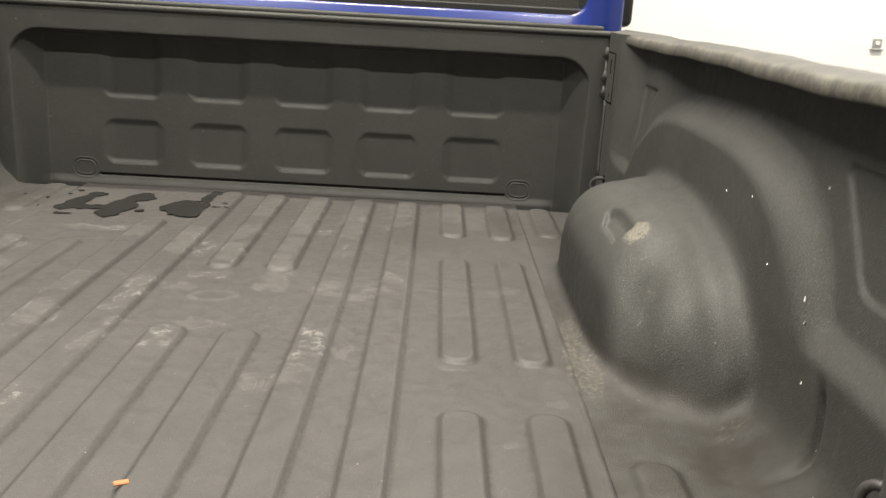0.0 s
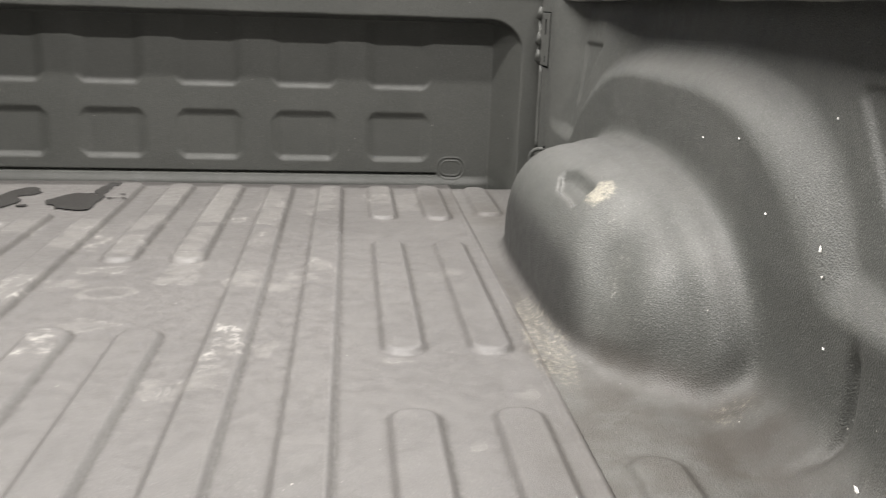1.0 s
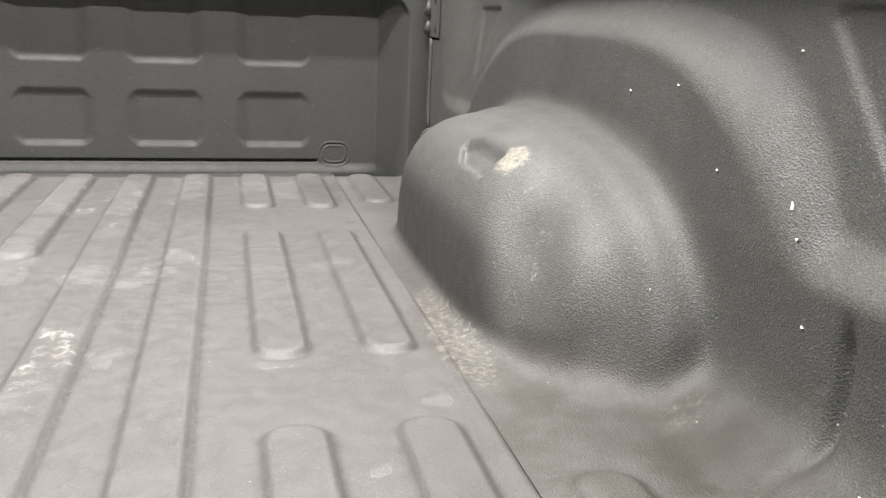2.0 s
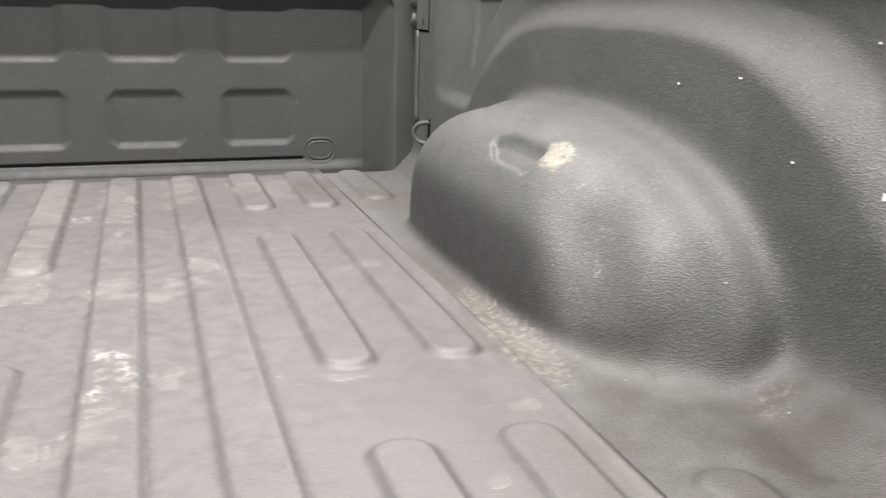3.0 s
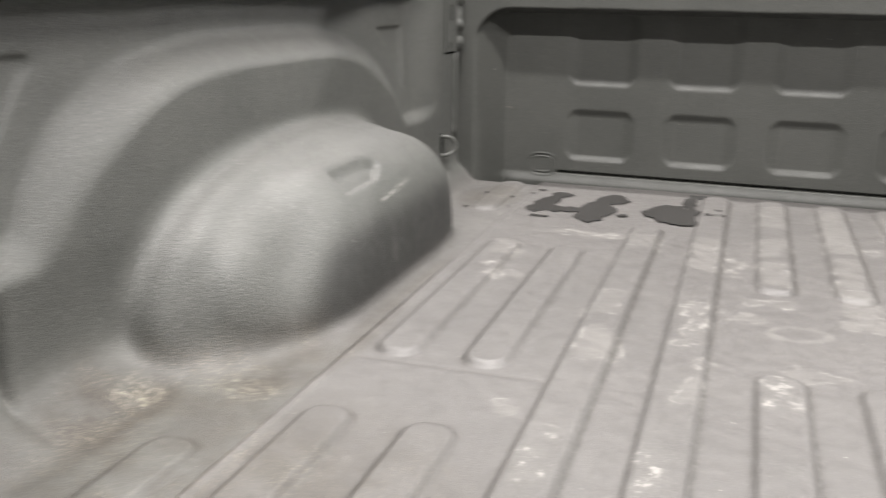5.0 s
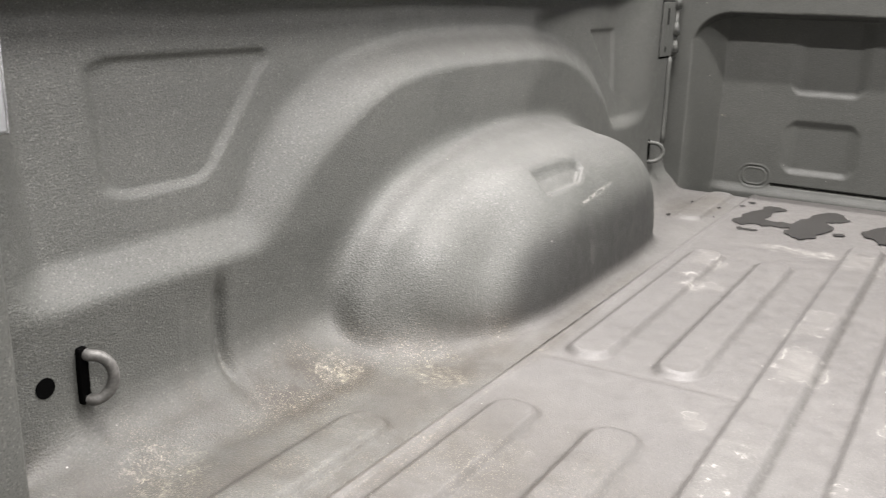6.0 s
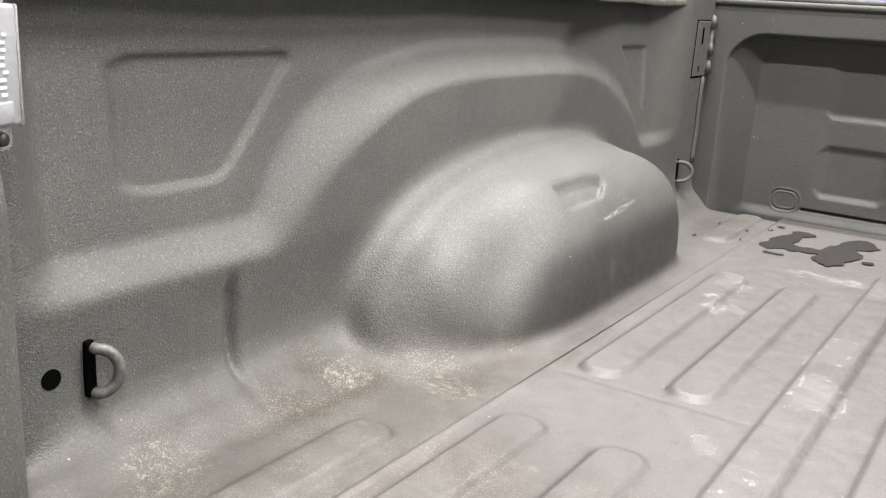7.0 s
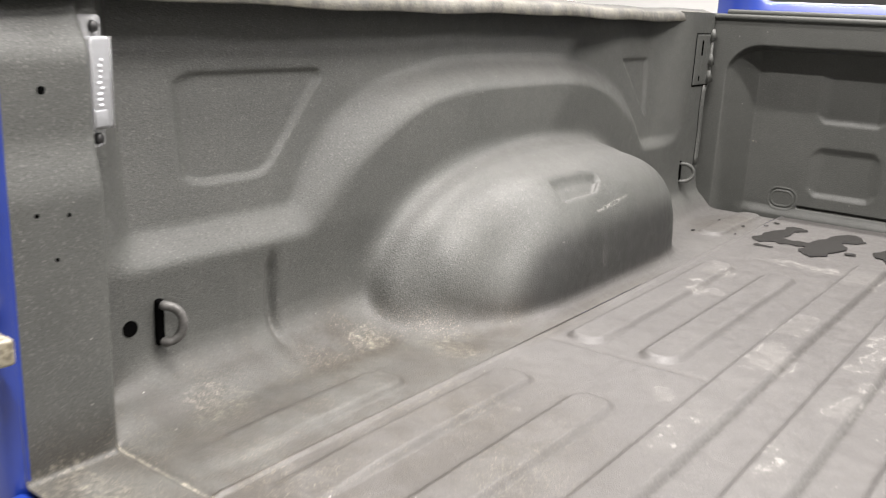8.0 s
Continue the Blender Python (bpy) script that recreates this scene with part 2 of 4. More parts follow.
def quad_mesh(name, verts, quads, attrs=None):
    me = bpy.data.meshes.new(name)
    me.vertices.add(len(verts))
    me.vertices.foreach_set("co", np.ascontiguousarray(verts, dtype=np.float32).ravel())
    me.loops.add(len(quads) * 4)
    me.loops.foreach_set("vertex_index", np.ascontiguousarray(quads, dtype=np.int32).ravel())
    me.polygons.add(len(quads))
    me.polygons.foreach_set("loop_start", np.arange(len(quads), dtype=np.int32) * 4)
    me.update(calc_edges=True)
    for key, values in (attrs or {}).items():
        a = me.attributes.new(key, "FLOAT", "POINT")
        a.data.foreach_set("value", np.ascontiguousarray(values, dtype=np.float32).ravel())
    return me


def sstep(a, b, v):
    u = np.clip((v - a) / (b - a), 0.0, 1.0)
    return u * u * (3 - 2 * u)


def smin(a, b, k):
    h = np.clip(0.5 + 0.5 * (b - a) / k, 0.0, 1.0)
    return b * (1 - h) + a * h - k * h * (1 - h)


def box2(u, v, cu, cv, hu, hv, r):
    """Distance to a rectangle with rounded corners in a plane."""
    du, dv = np.abs(u - cu) - hu + r, np.abs(v - cv) - hv + r
    return np.hypot(np.maximum(du, 0), np.maximum(dv, 0)) + np.minimum(np.maximum(du, dv), 0) - r


def blot(u, v, cu, cv, ru, rv):
    """1 in the middle of an oval, 0 outside it."""
    return 1 - sstep(0.45, 1.0, np.hypot((u - cu) / ru, (v - cv) / rv))


# ---- the bed floor ----
PITCH, RIB_W, RIB_H = 0.1245, 0.067, 0.0082
RIBS = [  # place across, and the stretches along the bed on which each rib stands up
    (0.5, ((0.10, 0.838), (1.185, 1.90))),
    (1.5, ((0.10, 1.90),)),
    (2.5, ((0.10, 1.90),)),
    (3.5, ((0.10, 0.558), (0.730, 1.350), (1.54, 1.90))),
    (4.5, ((0.10, 0.558), (0.730, 1.350), (1.54, 1.90))),
    (5.5, ((0.10, 0.430), (1.58, 1.90))),
]


def rib_distance(X, y):
    """Distance to the nearest rib's outline, at X metres from the centre line."""
    right = X > 0
    A = np.abs(X)
    near = np.full(np.broadcast(X, y).shape, 1.0)
    for k, spans in RIBS:
        for a, b in spans:
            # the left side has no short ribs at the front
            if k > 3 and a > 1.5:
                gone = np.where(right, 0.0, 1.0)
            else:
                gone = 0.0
            if k == 2.5:
                b = np.where(right, b, 1.57)
            d = box2(A, y, k * PITCH, (a + b) / 2, RIB_W / 2, (b - a) / 2, 0.031)
            near = np.minimum(near, d + gone)
    return near


def rib_height(X, y):
    return RIB_H * (1 - sstep(-0.0105, 0.0015, rib_distance(X, y))) * (0.15 + 0.85 * sstep(0.09, 0.26, y))


def rib_grime_shade(X, y):
    """Dirt at the ribs' feet, plus painted shade on edges turned from the light."""
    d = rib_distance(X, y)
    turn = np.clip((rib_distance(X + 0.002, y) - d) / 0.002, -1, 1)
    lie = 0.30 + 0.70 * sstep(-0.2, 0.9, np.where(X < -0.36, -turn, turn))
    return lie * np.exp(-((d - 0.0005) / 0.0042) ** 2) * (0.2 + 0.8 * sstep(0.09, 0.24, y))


SEAM = 0.628
REAR, JOINT = -0.055, 0.060     # rear edge of the floor and the joint across it
floor_x = np.linspace(-SEAM, SEAM, 560)
floor_y = np.linspace(REAR, 1.962, 440)
FX, FY = np.meshgrid(floor_x, floor_y, indexing="ij")
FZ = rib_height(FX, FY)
FZ = FZ - 0.0018 * (1 - sstep(0.0, 0.004, SEAM - np.abs(FX)))
FZ = FZ - 0.003 * (1 - sstep(0.0015, 0.006, np.abs(FY - JOINT)))
FZ = FZ + 0.0016 * np.sin(FX * 7.1 + 0.4) * np.sin(FY * 5.3) * sstep(0.0, 0.2, FY)
FZ = FZ + 0.0024 * np.exp(-((np.abs(FX) - SEAM + 0.009) / 0.004) ** 2)
crack = np.exp(-((FY - 0.716 - 0.004 * FX) / 0.0032) ** 2) * sstep(-0.61, -0.59, FX) * (1 - sstep(-0.34, -0.31, FX))
FZ = FZ - 0.0012 * crack
scuff = np.zeros_like(FX)
wob = np.vectorize(lambda a, b: noise.noise(Vector((a * 30, b * 22, 0.0))))(FX[::4, ::4], FY[::4, ::4])
wob2 = np.roll(np.roll(wob, 23, 0), 31, 1)
wob2 = np.repeat(np.repeat(wob2, 4, 0), 4, 1)[:FX.shape[0], :FX.shape[1]]
wob = np.repeat(np.repeat(wob, 4, 0), 4, 1)[:FX.shape[0], :FX.shape[1]]
for cx, y0, y1, half, s in [  # dried water marks: place across, from, to, half width, strength
    (-0.061, 1.63, 1.84, 0.030, 0.9), (0.061, 1.47, 1.84, 0.032, 1.0), (0.180, 1.62, 1.80, 0.028, 0.9), (0.186, 1.45, 1.60, 0.027, 0.9),
    (0.296, 1.58, 1.87, 0.032, 0.75), (0.430, 1.67, 1.87, 0.032, 0.65), (0.500, 1.63, 1.82, 0.036, 0.6), (-0.063, 1.40, 1.55, 0.030, 0.8),
    (-0.063, 1.22, 1.36, 0.027, 0.8), (-0.070, 1.115, 1.165, 0.042, 0.7), (0.063, 1.25, 1.44, 0.028, 0.85), (0.063, 1.06, 1.24, 0.032, 1.0),
    (0.183, 1.03, 1.125, 0.030, 1.0), (0.308, 1.10, 1.195, 0.024, 0.8), (-0.184, 1.27, 1.50, 0.031, 1.0), (-0.306, 1.38, 1.49, 0.034, 0.8),
    (-0.548, 1.24, 1.345, 0.026, 0.9), (-0.53, 1.10, 1.20, 0.030, 0.4), (-0.318, 0.97, 1.10, 0.033, 0.6), (-0.300, 0.79, 0.91, 0.031, 1.0),
    (-0.178, 0.88, 1.10, 0.026, 0.55), (-0.166, 0.70, 0.85, 0.019, 0.75), (0.188, 0.70, 0.86, 0.031, 0.45), (0.172, 0.61, 0.69, 0.025, 0.9),
    (0.187, 1.28, 1.42, 0.026, 0.3), (-0.19, 0.40, 0.56, 0.028, 0.35), (-0.31, 0.45, 0.62, 0.028, 0.3), (-0.062, 0.72, 0.836, 0.030, 0.35),
]:
    d = box2(FX, FY, cx, (y0 + y1) / 2, half, (y1 - y0) / 2, 0.012) + 0.026 * wob + 0.010 * wob2
    scuff = np.maximum(scuff, s * (1 - sstep(-0.022, 0.008, d)))
for cx, cy, rx, ry, s in [  # loose smears between the ribs
    (0.124, 0.622, 0.020, 0.030, 0.95), (0.247, 0.760, 0.015, 0.030, 0.9), (0.240, 1.045, 0.030, 0.024, 1.0), (0.275, 1.085, 0.016, 0.03, 0.9),
    (-0.100, 1.060, 0.028, 0.028, 1.0), (0.537, 1.114, 0.026, 0.018, 0.8), (-0.493, 1.145, 0.024, 0.024, 0.6), (-0.02, 0.865, 0.05, 0.022, 0.6),
    (-0.42, 1.47, 0.10, 0.030, 0.45), (-0.374, 0.63, 0.018, 0.014, 0.7), (-0.506, 0.435, 0.012, 0.022, 0.6), (0.501, 0.470, 0.014, 0.014, 0.9),
    (0.583, 0.608, 0.016, 0.016, 0.9), (0.42, 0.715, 0.03, 0.014, 0.5), (-0.13, 1.33, 0.014, 0.07, 0.4), (0.12, 1.52, 0.020, 0.03, 0.4),
]:
    scuff = np.maximum(scuff, s * blot(FX + 0.03 * wob, FY + 0.03 * wob2, cx, cy, rx * 1.25, ry * 1.25))
ring = np.abs(np.hypot(FX + 0.032 - 0.25 * (FY - 1.013), (FY - 1.013) * 1.35) - 0.040) + 0.004 * wob
scuff = np.maximum(scuff, 0.95 * (1 - sstep(0.002, 0.009, ring)))
dirt = 0.50 * (1 - sstep(0.0, 0.22, FY)) + 0.85 * blot(FX, FY, -0.66, 0.22, 0.48, 0.46)
dirt = np.maximum(dirt, 0.7 * blot(np.abs(FX), FY, 0.64, 0.78, 0.050, 0.24))
dirt = np.maximum(dirt, 0.45 * blot(FX, FY, 0.66, 0.35, 0.16, 0.36))
dirt = np.maximum(dirt, 0.45 * blot(FX, FY, 0.60, 1.70, 0.10, 0.20))
# pale line drawn along the joint, besides the patches of dust
dust = 0.55 * np.exp(-((FY - JOINT) / 0.0035) ** 2) + (0.22 + 0.16 * (1 - sstep(-0.62, -0.45, FX))) * (1 - sstep(0.0, 0.055, FY)) + 0.42 * blot(FX, FY, 0.645, 0.74, 0.055, 0.22) + 0.30 * blot(FX, FY, -0.64, 0.60, 0.05, 0.14)
floor_attrs = {"scuff": scuff, "dirt": dirt, "crumbs": dirt * (1 - 0.85 * sstep(0.0, 0.4, FX)), "bare": dust, "grime_shade": np.maximum(np.maximum(rib_grime_shade(FX, FY), 0.6 * crack), 0.5 * np.exp(-((np.abs(FX) - SEAM) / 0.003) ** 2))}

truck = thing("pickup_truck", "blue pickup truck with a dusty grey spray-lined open cargo bed", "pickup truck")
truck.location = (0, 0, 0)
mesh_part("bed_floor", grid_mesh("bed_floor", np.stack([FX + XC, FY, FZ], -1), floor_attrs), M_FLOOR, truck,
          "dusty ribbed load floor with pale scuffs", True)


# ---- the bed sides with their wheel housings ----
def arch_line(y):
    """Height of the step that runs along the side and over the wheel housing."""
    u = np.where(y < 0.97, (0.97 - y) / 0.54, (y - 0.97) / 0.545)
    return 0.19 + 0.197 * np.power(np.clip(1 - np.abs(u) ** np.where(y < 0.97, 3.0, 4.1), 0, 1), np.where(y < 0.97, 0.88, 0.80)) + 0.010 * sstep(1.40, 1.50, y) + 0.040 * sstep(1.66, 1.80, y)


ys_fine = np.linspace(-0.4, 2.3, 1351)
ARCH = np.convolve(arch_line(ys_fine), np.hanning(31) / np.hanning(31).sum(), "same")
ARCH_SLOPE = np.gradient(ARCH, ys_fine)


def wall_x(y, z):
    """Distance of the inner wall from the centre line."""
    a, s = np.interp(y, ys_fine, ARCH), np.interp(y, ys_fine, ARCH_SLOPE)
    d = (z - a) / np.sqrt(1 + s * s)
    upper = 0.887 + 0.13 * np.clip(z - 0.20, 0, 0.3) - 0.030 * sstep(1.25, 1.5, y)
    lower = 0.863 - 0.018 * sstep(1.3, 1.6, y) - 0.006 * sstep(0.35, 0.9, y) - 0.07 * (np.clip(z, 0, 0.18) - 0.10) * (1 - sstep(0.5, 0.8, y))
    # the ledge dies out towards the rear post and the front corner
    edge = 1 - 0.5 * sstep(1.42, 1.5, y) - 0.2 * (1 - sstep(0.36, 0.50, y)) + 0.3 * sstep(0.42, 0.52, y) * (1 - sstep(0.58, 0.72, y))
    blend = sstep(-0.030 * edge, 0.032 * edge, d)
    x = lower + (upper - lower) * blend
    x = x - (upper - lower) * blend * (1 - sstep(0.105, 0.165, y)) * 0.9
    x = x - (0.018 + 0.13 * np.clip(z - 0.20, 0, 0.3)) * sstep(1.58, 1.75, y) * blend
    # pressed panels
    n1 = (y - 0.511) * 0.725 - (z - 0.388) * 0.689
    e = [v + 0.020 for v in (z - 0.404, n1, 0.256 - z, (0.236 - y) * 0.36)]
    d = np.sqrt(sum(np.maximum(v, 0) ** 2 for v in e)) + np.minimum(functools.reduce(np.maximum, e), 0) - 0.020
    x = x + 0.0068 * (1 - sstep(-0.0085, 0.0, d))
    n2 = (1.452 - y) * 0.790 - (z - 0.400) * 0.613
    n3 = (y - 1.592) * 0.985 - (z - 0.400) * 0.172
    e = [v + 0.008 for v in (z - 0.402, n2, 0.45 * n3)]
    d = np.sqrt(sum(np.maximum(v, 0) ** 2 for v in e)) + np.minimum(functools.reduce(np.maximum, e), 0) - 0.008
    x = x + 0.0065 * (1 - sstep(-0.008, 0.0, d))
    # vertical crease in the lower wall
    x = x + 0.011 * np.exp(-((y - 0.364) / 0.008) ** 2) * (1 - sstep(0.12, 0.17, z))
    x = x + 0.0015 * sstep(0.300, 0.314, y) * (1 - sstep(0.364, 0.379, y)) * (1 - sstep(0.12, 0.17, z))
    # gap beside the front panel
    x = x + 0.006 * sstep(1.862, 1.868, y) * (1 - sstep(0.30, 0.33, z))
    # rear post
    x = x - (x - 0.776 - 0.012 * sstep(0.29, 0.36, z) - 0.034 * sstep(0.425, 0.51, z)) * (1 - sstep(0.054, 0.100, y) ** 0.6)
    return x


def bulge(X, y, z):
    """Below 1 inside the wheel housing, whose rear foot runs aslant to the wall."""
    rear = y < 1.0
    t = np.clip(0.790 - X, -0.12, 0.25)
    foot = 0.570 + 0.46 * (t + np.sqrt(t * t + 0.0006))
    v = np.where(rear, (1.0 - y) / (1.0 - foot), (y - 1.0) / 0.440)
    plan = np.where(rear, 4.0, 4.6)
    q = np.power(np.power(np.clip(0.860 - X, 0, None) / 0.199, plan) + np.power(v, plan), 1 / plan)
    # the rear inner corner falls off aslant, the two faces beside it stand steep
    a, b = np.clip((0.860 - X) / 0.199, 0, None) ** 4.2 + 1e-6, np.power(v, 4.2) + 1e-6
    corner = np.where(rear, 4 * a * b / (a + b) ** 2, 0.0) * sstep(0.30, 0.85, q)
    p = 2.55 + np.where(rear, 0.35 * sstep(0.05, 0.25, 1.0 - y), 0.5 * sstep(1.0, 1.2, y)) - 1.30 * corner
    return np.power(np.power(q, p) + np.power(np.clip(z, 0, None) / 0.240, p), 1 / p)


def side_field(X, y, z):
    ground = z - rib_height(X, y) + 0.004 * np.exp(-((y - JOINT) / 0.0045) ** 2)
    wall = wall_x(y, z) - X
    h, e = bulge(X, y, z), 0.002
    slope = np.sqrt((bulge(X - e, y, z) - h) ** 2 + (bulge(X, y + e, z) - h) ** 2 + (bulge(X, y, z + e) - h) ** 2) / e
    house = (h - 1) / np.clip(slope, 1.5, 12.0)
    # pocket pressed into the top of the housing
    pocket = box2(y, X, 0.985, 0.722, 0.082, 0.0155, 0.005)
    house = house + 0.011 * (1 - sstep(-0.007, 0.004, pocket + 0.013 * sstep(1.015, 1.067, y))) * sstep(0.12, 0.16, z)
    # narrow arched flange by which the housing joins the wall
    rear = y < 1.0
    house = house + 0.024 * sstep(0.735, 0.815, X) * (1 - sstep(0.76, 1.02, y))
    u = np.where(rear, (1.0 - y) / 0.446, (y - 1.0) / 0.42)
    q = np.where(rear, 2.35, 3.4)
    rise = 0.240 * np.power(np.clip(1 - np.power(u, q), 1e-4, 1), 1 / q)
    lean = np.where(rear, np.sqrt(np.clip(1 - 0.93 * u ** 2.4, 0.07, 1)), np.sqrt(np.clip(1 - 0.9 * u ** 4, 0.1, 1)))
    flange = -smin((rise - z) * lean, X - 0.806, 0.026)
    f = smin(ground, wall, 0.008 + 0.066 * sstep(0.065, 0.16, y) - 0.01 * sstep(0.3, 0.7, y))
    f = smin(f, flange, 0.036)
    k = 0.008 + 0.014 * sstep(0.630, 0.655, X) + (0.006 + 0.004 * (1 - sstep(0.62, 0.80, y))) * sstep(0.74, 0.80, X) + 0.014 * (1 - sstep(0.58, 0.76, y)) * sstep(0.650, 0.70, X)
    k = k + 0.030 * (1 - sstep(0.02, 0.13, z)) * sstep(0.67, 0.79, X) * (1 - sstep(0.60, 0.78, y))
    return smin(f, house, k)


def wall_hit(y, z):
    """Distance from the centre line at which the side's surface stands at y, z."""
    X = np.linspace(0.632, 0.95, 640)
    f = side_field(X, np.full(640, y), np.full(640, z))
    return float(X[np.argmax(f < 0)])


def net_surface(field, lo, hi, step):
    """Surface of field = 0 by averaging the edge crossings of each cell."""
    ax = [np.arange(lo[i], hi[i] + step[i] * 0.5, step[i]) for i in range(3)]
    G = np.meshgrid(*ax, indexing="ij")
    F = field(*G)
    inside = F < 0
    n = np.array(F.shape)
    cells = tuple(n - 1)
    total, count = np.zeros((*cells, 3)), np.zeros(cells)
    sl = lambda o, k: slice(o, n[k] - 1 + o)
    for axis in range(3):
        others = [k for k in range(3) if k != axis]
        for o0 in (0, 1):
            for o1 in (0, 1):
                offs = [0, 0, 0]
                offs[others[0]], offs[others[1]] = o0, o1
                a = tuple(sl(offs[k], k) for k in range(3))
                offs2 = list(offs)
                offs2[axis] = 1
                b = tuple(sl(offs2[k], k) for k in range(3))
                fa, fb = F[a], F[b]
                cross = inside[a] != inside[b]
                t = np.where(cross, fa / np.where(cross, fa - fb, 1), 0)
                for k in range(3):
                    base = G[k][a] + (t * step[k] if k == axis else 0)
                    total[..., k] += np.where(cross, base, 0)
                count += cross
    has = count > 0
    number = np.full(cells, -1)
    number[has] = np.arange(has.sum())
    verts = total[has] / count[has][:, None]
    quads = []
    for axis in range(3):
        o = [k for k in range(3) if k != axis]
        a = [slice(1, n[k] - 1) for k in range(3)]
        b = list(a)
        a[axis], b[axis] = slice(0, n[axis] - 1), slice(1, n[axis])
        ia, ib = inside[tuple(a)], inside[tuple(b)]
        hit = np.argwhere(ia != ib)
        at = hit.copy()
        at[:, o[0]] += 1
        at[:, o[1]] += 1
        corner = []
        for d0, d1 in ((1, 1), (0, 1), (0, 0), (1, 0)):
            c = at.copy()
            c[:, o[0]] -= d0
            c[:, o[1]] -= d1
            corner.append(number[c[:, 0], c[:, 1], c[:, 2]])
        q = np.stack(corner, -1)
        turn = ia[tuple(hit.T)] ^ (axis == 1)
        q[~turn] = q[~turn][:, ::-1]
        quads.append(q)
    return verts, np.concatenate(quads)


def relaxed(V, Q, times, weight=1.0):
    """The same surface with its points drawn towards their neighbours; edge points stay."""
    a = np.concatenate([Q[:, k] for k in range(4)])
    b = np.concatenate([Q[:, (k + 1) % 4] for k in range(4)])
    key = np.minimum(a, b).astype(np.int64) * len(V) + np.maximum(a, b)
    _, inv, cnt = np.unique(key, return_inverse=True, return_counts=True)
    pull = np.full(len(V), 0.6) * weight
    lone = cnt[inv] == 1
    pull[a[lone]] = pull[b[lone]] = 0.0
    n = np.bincount(a, minlength=len(V)) + np.bincount(b, minlength=len(V))
    for _ in range(times):
        s = np.stack([np.bincount(a, V[b, k], len(V)) + np.bincount(b, V[a, k], len(V)) for k in range(3)], -1) / n[:, None]
        V = V + pull[:, None] * (s - V)
    return V


SIDE_V, SIDE_Q = net_surface(side_field, (SEAM - 0.0045, REAR, -0.03), (0.96, 1.90, 0.515), (0.0041, 0.0043, 0.0036))


SIDE_V = relaxed(SIDE_V, SIDE_Q, 1)
# the liner runs softly over the rear end of the housing
sx, sy, sz = SIDE_V.T
SIDE_V = relaxed(SIDE_V, SIDE_Q, 9, sstep(0.715, 0.775, sx) * (1 - sstep(0.78, 0.95, sy)) * sstep(0.42, 0.50, sy) * sstep(0.006, 0.03, sz) * (1 - sstep(0.25, 0.28, sz)))
sx, sy, sz = SIDE_V.T
SIDE_V = relaxed(SIDE_V, SIDE_Q, 26, sstep(0.73, 0.79, sx) * (1 - sstep(0.56, 0.68, sy)) * sstep(0.42, 0.50, sy) * (1 - sstep(0.09, 0.15, sz)) * sstep(0.002, 0.015, sz))


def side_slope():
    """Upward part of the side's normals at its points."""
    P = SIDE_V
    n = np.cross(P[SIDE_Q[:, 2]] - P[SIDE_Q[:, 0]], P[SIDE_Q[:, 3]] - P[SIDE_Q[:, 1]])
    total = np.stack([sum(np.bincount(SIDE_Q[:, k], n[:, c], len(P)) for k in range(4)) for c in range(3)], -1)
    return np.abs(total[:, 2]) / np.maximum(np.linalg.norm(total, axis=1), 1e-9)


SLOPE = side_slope()


